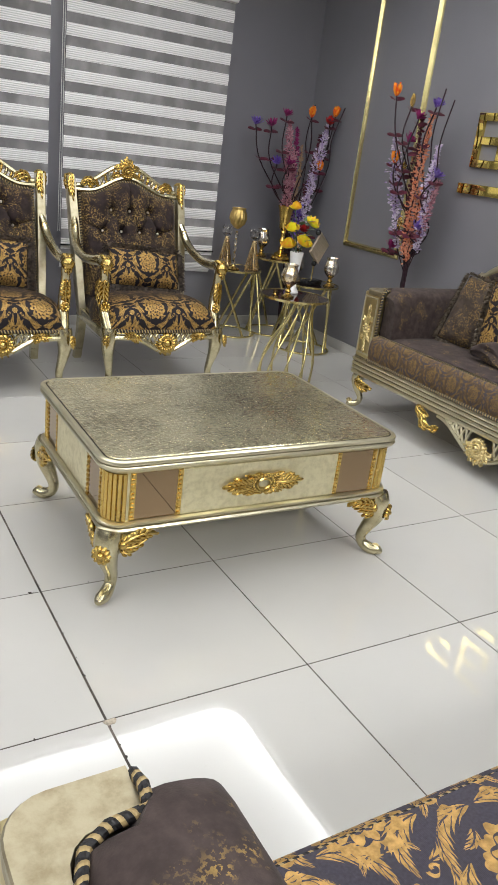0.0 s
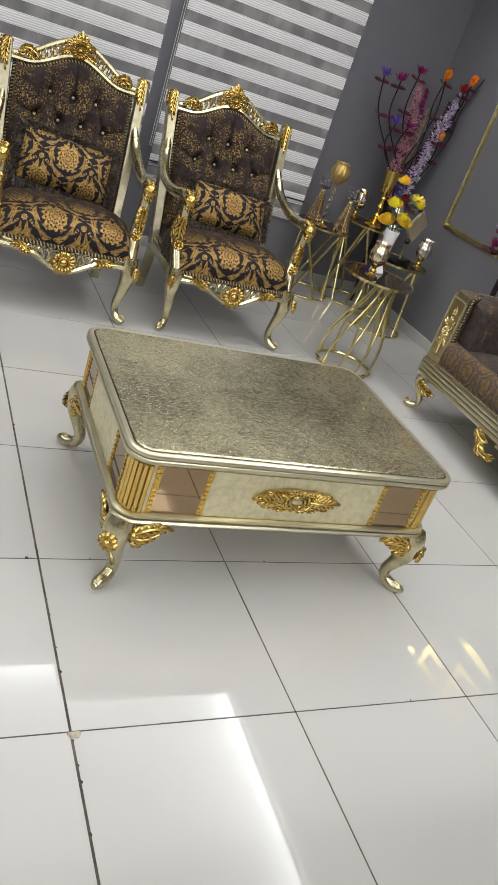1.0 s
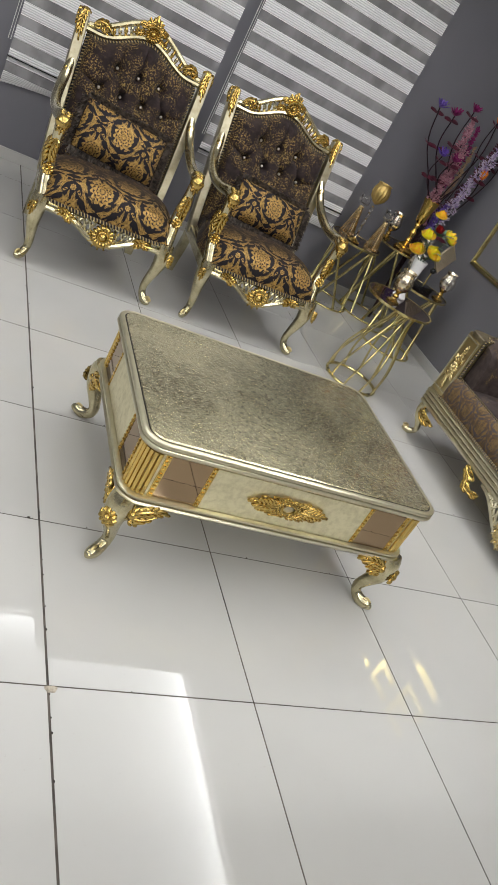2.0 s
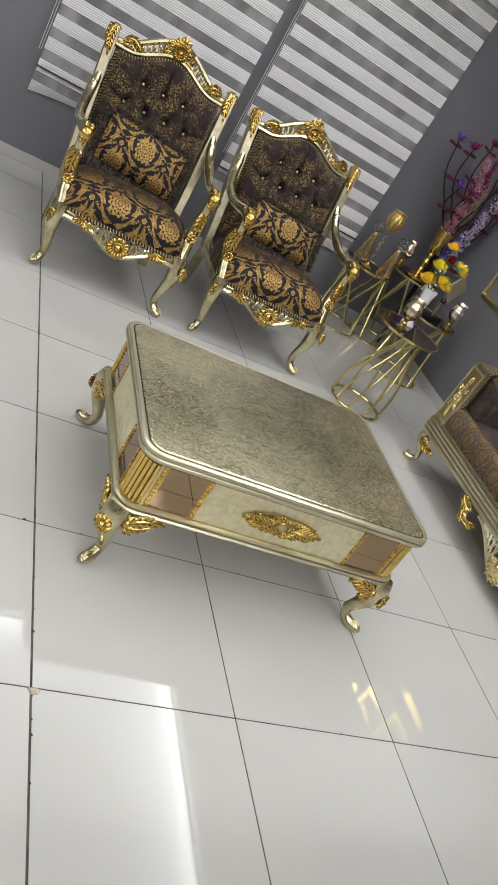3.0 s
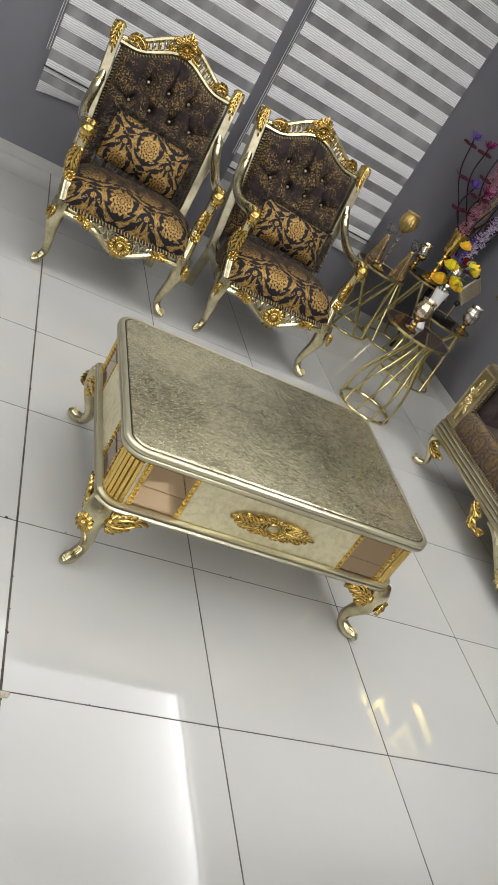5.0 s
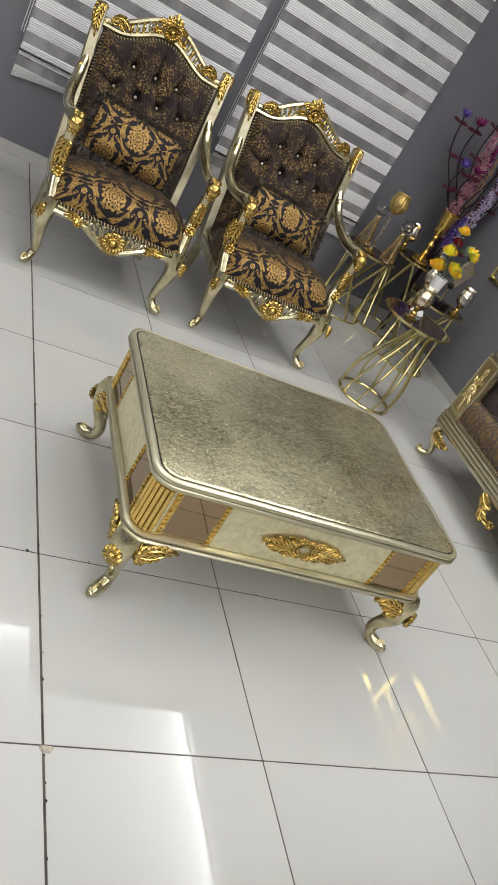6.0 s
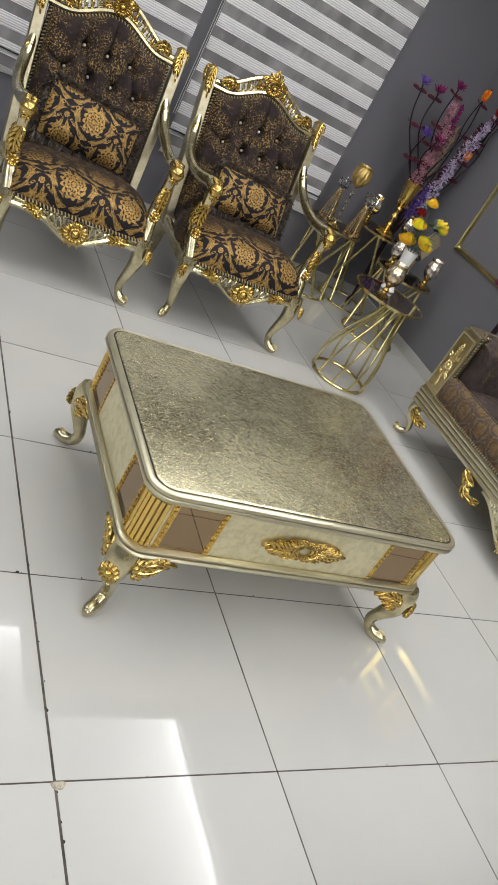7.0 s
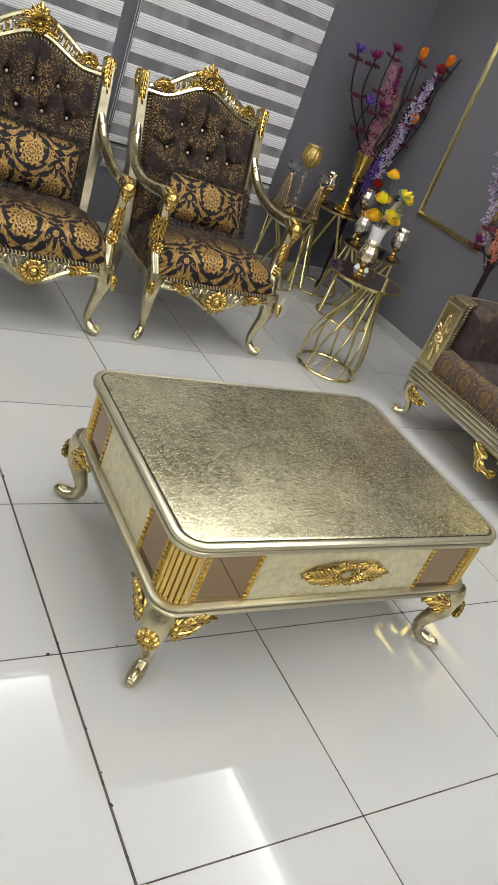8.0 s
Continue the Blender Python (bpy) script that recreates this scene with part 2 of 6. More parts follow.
def mat_glass(name, color=(1, 1, 1), rough=0.02):
    return Mat(name, color, rough, 0.0, Transmission_Weight=1.0, IOR=1.45).m


TILE, GROUT, WALL = mat_tile(), mat_grout(), mat_wall()
CEIL = mat_plain("white_ceiling_paint", (0.80, 0.79, 0.77), 0.7, var=0.03)
CHAMP = mat_leafed("champagne_silver_leaf", (0.66, 0.612, 0.445), (0.46, 0.415, 0.27), 0.32, 9, 0.55, 0.03)
BURNISH = mat_leafed("burnished_champagne_leaf", (0.67, 0.61, 0.41), (0.32, 0.27, 0.145), 0.17, 20, 0.75, 0.22)
STILEM = mat_leafed("crinkled_champagne_leaf", (0.46, 0.41, 0.29), (0.29, 0.24, 0.14), 0.36, 45, 0.6, 0.7)
GOLDC = mat_leafed("gold_champagne_leaf", (0.56, 0.47, 0.26), (0.38, 0.30, 0.15), 0.34)
GOLD = mat_leafed("bright_gold_paint", (0.66, 0.475, 0.15), (0.27, 0.165, 0.035), 0.20, 60, 0.75, 0.15)
FLUTE = mat_leafed("ochre_gold_paint", (0.66, 0.47, 0.15), (0.48, 0.31, 0.07), 0.26, 25)
SOFTGOLD = mat_leafed("soft_gilt_paint", (0.72, 0.59, 0.30), (0.46, 0.35, 0.14), 0.28, 30)
BRASS = mat_leafed("brushed_brass", (0.74, 0.64, 0.31), (0.48, 0.39, 0.16), 0.20, 30)
TABLETOP = mat_tabletop()
PANELM = mat_leafed("cream_leafed_panel", (0.80, 0.74, 0.51), (0.50, 0.44, 0.25), 0.42, 85, 0.45, 0.35)
MIRROR = Mat("bronze_mirror", (0.33, 0.235, 0.145), 0.03, 1.0).m
GMIRROR = Mat("polished_gold_acrylic", (0.95, 0.74, 0.20), 0.04, 1.0).m
SMOKE = Mat("smoked_mirror_glass", (0.085, 0.055, 0.048), 0.03, 0.7).m
DAMASK = mat_damask("black_gold_damask", 0.88, shift=(0.005, 0.06))
DAMSEAT = mat_damask("seat_damask", 0.95, sheen_fade=True)
DAMBIG = mat_damask("large_damask", 1.22, (0.035, 0.032, 0.042), (0.46, 0.28, 0.09), shift=(0.17, 0.04), warp=0.009)
CHEN = mat_chenille()
CHENG = mat_chenille("gold_flecked_chenille", (0.055, 0.041, 0.033), (0.30, 0.19, 0.065), 0.44)
CHENP = mat_chenille("plain_brown_chenille", (0.056, 0.041, 0.038), amount=0.585)
BROCADE, ROPE = mat_brocade(), mat_rope()
FRINGE = mat_plain("dark_fringe_thread", (0.085, 0.066, 0.054), 0.6, var=0.85, scale=60)
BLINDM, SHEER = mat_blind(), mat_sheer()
ALU = mat_plain("white_aluminium", (0.70, 0.70, 0.69), 0.4, var=0.05)
BLACKM = mat_plain("black_lacquer", (0.012, 0.012, 0.013), 0.25, var=0.3)
NIGHTGLASS = Mat("dark_window_glass", (0.02, 0.022, 0.026), 0.03, 0.0).m
BUTTON = Mat("clear_button_stone", (0.75, 0.68, 0.58), 0.08, 0.5).m
GLOW = mat_glow(*SHEET, PANEL, PANEL_RIM)
GLOWFILL = [mat_glow(*q, e, 0.0) for q, e in zip(FILL_SHEETS, PANEL_FILL)]


# ---- mesh helpers ----
def V(*a):
    return Vector(a)


def finish(bm, smooth=True):
    bmesh.ops.recalc_face_normals(bm, faces=bm.faces)
    for f in bm.faces:
        f.smooth = smooth
    return bm


def part(name, bm, material, parent=None, label="", smooth=True, sharp=40):
    """Links a bmesh as one mesh object, under a thing or a part."""
    finish(bm, smooth)
    me = bpy.data.meshes.new(name)
    bm.to_mesh(me)
    bm.free()
    if smooth and sharp:
        me.set_sharp_from_angle(angle=radians(sharp))
    me.materials.append(material)
    ob = new(name, me)
    if parent is not None:
        ob.parent = parent
    return tagged(ob, label)


def thing(name, label, category, group="", kind=""):
    return tagged(new(name), label, category, group, kind)


def spline(pts, n=6):
    """Catmull-Rom through points of any dimension."""
    P = [np.array(p, float) for p in pts]
    P = [2 * P[0] - P[1]] + P + [2 * P[-1] - P[-2]]
    out = []
    for i in range(1, len(P) - 2):
        a, b, c, d = P[i - 1:i + 3]
        for j in range(n):
            t = j / n
            out.append(0.5 * (2 * b + (c - a) * t + (2 * a - 5 * b + 4 * c - d) * t * t + (3 * b - a - 3 * c + d) * t ** 3))
    out.append(P[-2])
    return out


def tube(bm, pts, rad, seg=8, closed=False, squash=1.0, up=(0, 0, 1)):
    """A swept round bar; rad is one radius or one for each point. UV: u once round, v in metres."""
    uv = bm.loops.layers.uv.verify()
    P = [Vector(p[:3]) for p in pts]
    n = len(P)
    R = [rad] * n if isinstance(rad, (int, float)) else list(rad)
    rings, length, vs = [], 0.0, []
    ref = Vector(up)
    prev = None
    for i, p in enumerate(P):
        a = P[i - 1] if (i or closed) else P[0]
        b = P[(i + 1) % n] if (i < n - 1 or closed) else P[-1]
        t = (b - a).normalized() if (b - a).length > 1e-9 else Vector((0, 0, 1))
        if prev is None:
            s = t.cross(ref)
            if s.length < 1e-3:
                s = t.cross(Vector((1, 0, 0)))
        else:
            s = prev - t * prev.dot(t)
        s.normalize()
        prev = s
        w = s.cross(t)
        rings.append([bm.verts.new(p + (s * math.cos(2 * math.pi * k / seg) + w * (squash * math.sin(2 * math.pi * k / seg))) * R[i]) for k in range(seg)])
        if i:
            length += (p - P[i - 1]).length
        vs.append(length)
    if closed:
        vs.append(length + (P[0] - P[-1]).length)
    m = n if closed else n - 1
    for i in range(m):
        A, B = rings[i], rings[(i + 1) % n]
        for k in range(seg):
            f = bm.faces.new((A[k], A[(k + 1) % seg], B[(k + 1) % seg], B[k]))
            for l, c in zip(f.loops, ((k / seg, vs[i]), ((k + 1) / seg, vs[i]), ((k + 1) / seg, vs[i + 1]), (k / seg, vs[i + 1]))):
                l[uv].uv = c
    if not closed:
        for ring in (rings[0], rings[-1]):
            bm.faces.new(ring)
    return bm


def lathe(bm, prof, seg=16, at=(0, 0, 0), rot=None, flute=0.0, nf=0, twist=0.0):
    """A turned body from (radius, height) pairs."""
    m = Matrix.Translation(at) @ (rot.to_4x4() if rot is not None else Matrix.Identity(4))
    rings = []
    for r, z in prof:
        if r < 1e-5:
            rings.append([bm.verts.new(m @ Vector((0, 0, z)))])
        else:
            rings.append([bm.verts.new(m @ Vector(((r * (1 + flute * math.cos(nf * (a + twist * z)))) * math.cos(a), (r * (1 + flute * math.cos(nf * (a + twist * z)))) * math.sin(a), z)))
                          for a in (2 * math.pi * k / seg for k in range(seg))])
    for A, B in zip(rings, rings[1:]):
        for k in range(seg):
            j = (k + 1) % seg
            if len(A) == 1 and len(B) == 1:
                continue
            if len(A) == 1:
                bm.faces.new((A[0], B[j], B[k]))
            elif len(B) == 1:
                bm.faces.new((A[k], A[j], B[0]))
            else:
                bm.faces.new((A[k], A[j], B[j], B[k]))
    for ring in (rings[0], rings[-1]):
        if len(ring) > 1:
            bm.faces.new(ring)
    return bm


def box(bm, c, s, bevel=0.0, rot=None):
    m = Matrix.Translation(c) @ (rot.to_4x4() if rot is not None else Matrix.Identity(4)) @ Matrix.Diagonal((*s, 1))
    r = bmesh.ops.create_cube(bm, size=1, matrix=m)
    if bevel:
        es = list({e for v in r["verts"] for e in v.link_edges})
        bmesh.ops.bevel(bm, geom=es, offset=bevel, segments=2, profile=0.6, affect="EDGES", clamp_overlap=True)
    return bm


def surf(bm, fn, nu, nv, uvfn=None, wrap=False):
    """A grid surface; fn(i / nu, j / nv) gives the point."""
    uv = bm.loops.layers.uv.verify()
    g = [[bm.verts.new(fn(i / nu, j / nv)) for j in range(nv + 1)] for i in range(nu if wrap else nu + 1)]
    for i in range(nu):
        for j in range(nv):
            i2 = (i + 1) % nu if wrap else i + 1
            f = bm.faces.new((g[i][j], g[i2][j], g[i2][j + 1], g[i][j + 1]))
            if uvfn:
                for l, (a, b) in zip(f.loops, ((i, j), (i + 1, j), (i + 1, j + 1), (i, j + 1))):
                    l[uv].uv = uvfn(a / nu, b / nv)
    return bm


def round_rect(hx, hy, r, n=6):
    """Loop of (x, y, nx, ny), anticlockwise."""
    out = []
    for cx, cy, a0 in ((hx - r, hy - r, 0), (-hx + r, hy - r, 90), (-hx + r, -hy + r, 180), (hx - r, -hy + r, 270)):
        for k in range(n + 1):
            a = radians(a0 + 90 * k / n)
            out.append((cx + r * math.cos(a), cy + r * math.sin(a), math.cos(a), math.sin(a)))
    return out


def sweep_loop(bm, loop, prof, cap=True):
    """Carries a profile of (outward, z) round a loop."""
    rings = [[bm.verts.new((x + nx * o, y + ny * o, z)) for x, y, nx, ny in loop] for o, z in prof]
    n = len(loop)
    for A, B in zip(rings, rings[1:]):
        for k in range(n):
            bm.faces.new((A[k], A[(k + 1) % n], B[(k + 1) % n], B[k]))
    if cap:
        bm.faces.new(rings[0])
        bm.faces.new(rings[-1])
    return bm


def leaf(bm, base, along, face, length, width, curl=0.25, lobes=4, thick=0.006, bend=0.0):
    """A carved acanthus leaf: a swelling blade, a midrib with a rolled tip, and plump lobes that sweep forward from it."""
    t = Vector(along).normalized()
    n = Vector(face)
    n = (n - t * n.dot(t)).normalized()
    s = t.cross(n)
    base = Vector(base)
    bow = bend if bend else 0.10

    def env(u):
        return math.sin(math.pi * min(1.0, 0.14 + 0.84 * u)) ** 0.75

    def mid(u):
        return base + t * (length * u) + s * (bow * length * math.sin(math.pi * 1.15 * u) * 0.6) + n * (thick * (0.35 + 0.45 * math.sin(math.pi * u)) + curl * length * u ** 2.2)

    def blade(i, j):
        v = 2 * j - 1
        return mid(i * 0.97) + s * (width * 0.45 * env(i) * v) - n * (thick * 0.75 * v * v)
    surf(bm, blade, 10, 4)
    r0 = min(thick * 0.62, width * 0.17)
    tube(bm, [mid(u) + n * (r0 * 0.45) for u in (0.0, 0.15, 0.3, 0.45, 0.6, 0.75, 0.88, 0.97, 1.02)], [r0 * q for q in (0.75, 1.0, 1.0, 0.9, 0.8, 0.7, 0.85, 0.95, 0.3)], 7, up=n)
    for q in range(lobes):
        u0 = 0.02 + 0.70 * q / lobes
        reach = 0.62 / (lobes + 0.6) + 0.14
        for e in (-1, 1):
            pts = []
            for k in range(7):
                g = k / 6
                u = min(1.0, u0 + reach * g ** 1.25)
                side = e * width * 0.5 * env(min(1, u0 + reach * 0.7)) * math.sin(math.pi * 0.56 * g)
                pts.append(mid(u) + s * side + n * (thick * (0.25 * math.sin(math.pi * g) - 0.30 * g * g + 0.25 * max(0, g - 0.75) * 4)))
            tube(bm, pts, [r0 * w for w in (0.55, 0.85, 1.05, 1.12, 1.1, 1.0, 0.45)], 6, up=n)
    return bm


def rosette(bm, at, face, r, petals=10, h=0.02, up=(0, 0, 1)):
    """A carved flower: a boss within two rings of petals."""
    n = Vector(face).normalized()
    s = Vector(up).cross(n).normalized()
    w = n.cross(s)
    at = Vector(at)
    nu, nv = petals * 4, 9

    def f(i, j):
        a = 2 * math.pi * i
        pet = abs(math.cos(petals * a / 2))
        rr = r * j * (0.80 + 0.20 * pet ** 0.6 if j > 0.7 else 1)
        if j < 0.3:
            z = h * (0.75 + 0.35 * math.cos(j / 0.3 * math.pi / 2))
        elif j < 0.42:
            z = h * 0.42
        else:
            z = h * (0.42 + 0.40 * math.sin((j - 0.42) / 0.58 * math.pi) * (0.45 + 0.55 * pet)) - (h * 0.5 if j > 0.98 else 0)
        return at + (s * math.cos(a) + w * math.sin(a)) * rr + n * z
    return surf(bm, f, nu, nv, wrap=True)


def bead(bm, at, r, seg=6, squash=(1, 1, 1)):
    bmesh.ops.create_uvsphere(bm, u_segments=seg, v_segments=max(4, seg - 1), radius=r, matrix=Matrix.Translation(at) @ Matrix.Diagonal((*squash, 1)))
    return bm


NEW = bmesh.new

# ---- setting ----
def build_room():
    th = 0.2
    # right wall, left wall, front wall behind the camera
    for name, c, s in (("wall_east", ((XR + th / 2), (YB + YF) / 2, 1.5), (th, YB - YF + 2 * th, 3.2)),
                       ("wall_west", ((XL - th / 2), (YB + YF) / 2, 1.5), (th, YB - YF + 2 * th, 3.2)),
                       ("wall_south", ((XL + XR) / 2, YF - th / 2, 1.5), (XR - XL, th, 3.2))):
        tagged(part(name, box(NEW(), c, s), WALL, smooth=False), "plain dark grey painted wall", "wall", kind="structure")
    # back wall with two window openings
    wins = ((-0.20, 0.84), (1.06, 2.12))
    z0, z1 = 0.62, 2.20
    bm = NEW()
    xs = [XL - th, wins[0][0], wins[0][1], wins[1][0], wins[1][1], XR]
    for i in (0, 2, 4):
        box(bm, ((xs[i] + xs[i + 1]) / 2, YB + th / 2, 1.5), (xs[i + 1] - xs[i], th, 3.2))
    for a, b in wins:
        box(bm, ((a + b) / 2, YB + th / 2, (z0 - 0.1) / 2), (b - a, th, z0 + 0.1))
        box(bm, ((a + b) / 2, YB + th / 2, (z1 + 3.1) / 2), (b - a, th, 3.1 - z1))
    tagged(part("wall_north", bm, WALL, smooth=False), "dark grey painted wall with two windows", "wall", kind="structure")
    for k, (a, b) in enumerate(wins):
        w = thing("window_%d" % (k + 1), "dark night window with pale aluminium frame", "window", kind="structure")
        w.location = ((a + b) / 2, YB + 0.1, z0)
        hw, h = (b - a) / 2, z1 - z0
        for nm, c, s in (("window_frame", (-hw + 0.03, 0, h / 2), (0.06, 0.07, h)), ("window_frame", (hw - 0.03, 0, h / 2), (0.06, 0.07, h)),
                         ("window_frame", (0, 0, 0.03), (2 * hw - 0.12, 0.07, 0.06)), ("window_frame", (0, 0, h - 0.03), (2 * hw - 0.12, 0.07, 0.06)),
                         ("mullion", (0.0, 0, h / 2), (0.07, 0.06, h - 0.12))):
            part(nm, box(NEW(), c, s, 0.004), ALU, w, smooth=False)
        for sx in (-1, 1):
            part("pane", box(NEW(), (sx * (hw / 2 - 0.012), 0.005, h / 2), (hw - 0.095, 0.006, h - 0.12)), NIGHTGLASS, w, smooth=False)
    bd = part("backdrop", box(NEW(), (1.0, YB + 2.0, 1.5), (9, 0.05, 6)), mat_plain("night_dark", (0.01, 0.011, 0.014), 0.9), smooth=False)
    tagged(bd, "dark night outside the windows", "backdrop", kind="structure")
    # skirting of white tile
    for nm, c, s in (("baseboard_north", ((XL + XR) / 2, YB - 0.006, 0.036), (XR - XL, 0.012, 0.07)),
                     ("baseboard_east", (XR - 0.006, (YB + YF) / 2 - 0.007, 0.036), (0.012, YB - YF - 0.014, 0.07))):
        tagged(part(nm, box(NEW(), c, s, 0.002), TILE, smooth=False), "glossy white tile skirting", "baseboard", kind="structure")
    # ceiling with rounded openings, glowing sheets above them; the far two are added fill
    x0, x1, y0, y1 = SHEET
    xa, xb, ya, yb = XL, XR, -2.7, YB
    cells = ((SHEET, (-2.1, XR, -2.7, YB)), (FILL_SHEETS[0], (XL, -2.1, YF, YB)), (FILL_SHEETS[1], (-2.1, XR, YF, -2.7)))
    bm = NEW()
    for (x0, x1, y0, y1), (xa, xb, ya, yb) in cells:
        cx, cy = (x0 + x1) / 2, (y0 + y1) / 2
        # four soffit strips round the recess
        for u0, u1, v0, v1 in ((xa, x0, ya, yb), (x1, xb, ya, yb), (x0, x1, ya, y0), (x0, x1, y1, yb)):
            bm.faces.new([bm.verts.new((u, v, ZC)) for u, v in ((u0, v0), (u1, v0), (u1, v1), (u0, v1))])
        ring = [(cx + p[0], cy + p[1]) for p in round_rect((x1 - x0) / 2, (y1 - y0) / 2, 0.28, 8)]
        n = len(ring)
        for i in range(n):
            (ux, uy), (vx, vy) = ring[i], ring[(i + 1) % n]
            bm.faces.new([bm.verts.new(q) for q in ((ux, uy, ZC), (vx, vy, ZC), (vx, vy, ZC + 0.12), (ux, uy, ZC + 0.12))])
            # the rounded corner, as slivers towards the square corner
            if abs(ux - vx) > 1e-5 and abs(uy - vy) > 1e-5:
                ex, ey = (x1 if ux > cx else x0), (y1 if uy > cy else y0)
                bm.faces.new([bm.verts.new((qx, qy, ZC)) for qx, qy in ((ux, uy), (vx, vy), (ex, ey))])
    tagged(part("ceiling", bm, CEIL, smooth=False), "white ceiling with rounded lit recesses", "ceiling", kind="structure")
    tagged(part("ceiling_slab", box(NEW(), ((XL + XR) / 2, (YB + YF) / 2, 3.05), (XR - XL, YB - YF, 0.06)), CEIL, smooth=False), "plain ceiling slab above the recesses", "ceiling", kind="structure")
    for (x0, x1, y0, y1), glow in zip((SHEET, *FILL_SHEETS), (GLOW, *GLOWFILL)):
        cx, cy = (x0 + x1) / 2, (y0 + y1) / 2
        loop = [(a + cx, b + cy, c, d) for a, b, c, d in round_rect((x1 - x0) / 2, (y1 - y0) / 2, 0.28, 8)]
        lamp = thing("ceiling_light", "glowing rounded ceiling sheet standing in for cove or fill light", "ceiling light", "luminous ceiling sheets")
        tr = sweep_loop(NEW(), loop, ((-0.05, ZC + 0.004), (-0.05, ZC + 0.02), (-0.03, ZC + 0.02), (-0.03, ZC + 0.004), (-0.05, ZC + 0.004)), cap=False)
        part("trim_ring", tr, ALU, lamp, smooth=False)
        bm = NEW()
        bm.faces.new([bm.verts.new((x, y, ZC + 0.08)) for x, y, _, _ in loop])
        part("glow_sheet", bm, glow, lamp, smooth=False)


build_room()


def build_blind(x0, x1, zb, label, curl):
    """Zebra roller blind: ribbed white bands between bands of grey mesh; a loop of cloth hangs below the bar."""
    top = 2.27
    b = thing("zebra_blind", label, "blind", "window blinds")
    b.location = ((x0 + x1) / 2, YB - 0.055, zb)
    w, h = (x1 - x0) / 2, top - zb
    part("cassette", box(NEW(), (0, 0.0, h + 0.025), (2 * w + 0.03, 0.075, 0.07), 0.022), ALU, b, "white blind cassette")
    pitch, white = 0.1325, 0.0735

    def band(za, zz, curve):
        bm = NEW()

        def f(i, j):
            z = za + (zz - za) * j
            bow = (0.045 * math.sin(math.pi * i) ** 0.8 if curl else 0.01 * math.sin(math.pi * i)) * (1 - j) if curve else 0
            return (w * (2 * i - 1), -0.003 * math.sin(math.pi * j) + (0.03 * (1 - j) if curve else 0), z + bow)
        surf(bm, f, 18 if curve else 6, 5, lambda i, j: (i, za + (zz - za) * j))
        surf(bm, lambda i, j: (w * (2 * i - 1), 0.0025 + f(i, j)[1], f(i, j)[2]), 18 if curve else 6, 5, lambda i, j: (i, za))
        return bm
    k = 0
    while k * pitch < h - 0.02:
        za, zz = k * pitch, min(k * pitch + white, h)
        part("white_band", band(za, zz, False), BLINDM, b)
        z2 = min((k + 1) * pitch, h)
        if z2 > zz:
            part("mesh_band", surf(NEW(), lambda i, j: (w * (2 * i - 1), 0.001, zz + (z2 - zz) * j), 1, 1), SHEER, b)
        k += 1
    part("bottom_bar", box(NEW(), (0, -0.010, 0.030), (2 * w + 0.012, 0.012, 0.007), 0.002), BLACKM, b, "thin dark bottom bar")
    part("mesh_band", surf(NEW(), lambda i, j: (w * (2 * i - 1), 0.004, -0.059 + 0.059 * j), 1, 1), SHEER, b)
    part("hanging_hem", band(-0.1325, -0.059, True), BLINDM, b, "loose curled white hem")
    cord = NEW()
    for sx in (0.012, 0.026):
        tube(cord, [(-w - sx, -0.012, h), (-w - sx, -0.014, h * 0.5), (-w - sx, -0.012, 0.12)], 0.0022, 5)
    part("bead_cord", cord, ALU, b)


build_blind(-0.266, 0.905, 0.566, "white and grey zebra roller blind with a curled hem", True)
build_blind(1.005, 2.180, 0.551, "white and grey zebra roller blind before a dark window", False)


def wall_frame(y0, y1, z0, z1):
    """Gilt moulding frame fixed to the wall."""
    f = thing("wall_moulding", "rectangular gilt moulding frame fixed to the grey wall", "wall frame")
    f.location = (XR, (y0 + y1) / 2, z0)
    hy, h = (y1 - y0) / 2, z1 - z0
    prof = ((0, 0), (0.010, 0.004), (0.018, 0.014), (0.022, 0.02), (0.016, 0.027), (0.020, 0.034), (0.008, 0.040), (0, 0.042))
    for a, b, na in (((-hy, 0), (hy, 0), 1), ((hy, 0), (hy, h), 0), ((hy, h), (-hy, h), 1), ((-hy, h), (-hy, 0), 0)):
        bm = NEW()
        ax, az = a
        bx, bz = b
        dx, dz = (bx - ax), (bz - az)
        L = math.hypot(dx, dz)
        ux, uz = dx / L, dz / L
        rings = []
        for e, s in ((0, 1), (L, -1)):
            ring = []
            for out, inn in prof:
                t = e + s * inn
                ring.append(bm.verts.new((-out - 0.0005, ax + ux * t - uz * inn, az + uz * t + ux * inn)))
            rings.append(ring)
        for i in range(len(prof) - 1):
            bm.faces.new((rings[0][i], rings[0][i + 1], rings[1][i + 1], rings[1][i]))
        bm.faces.new((rings[0][0], rings[0][-1], rings[1][-1], rings[1][0]))
        part("rail" if na else "stile", bm, BRASS, f, smooth=False)


wall_frame(2.63, 3.26, 0.765, 2.62)


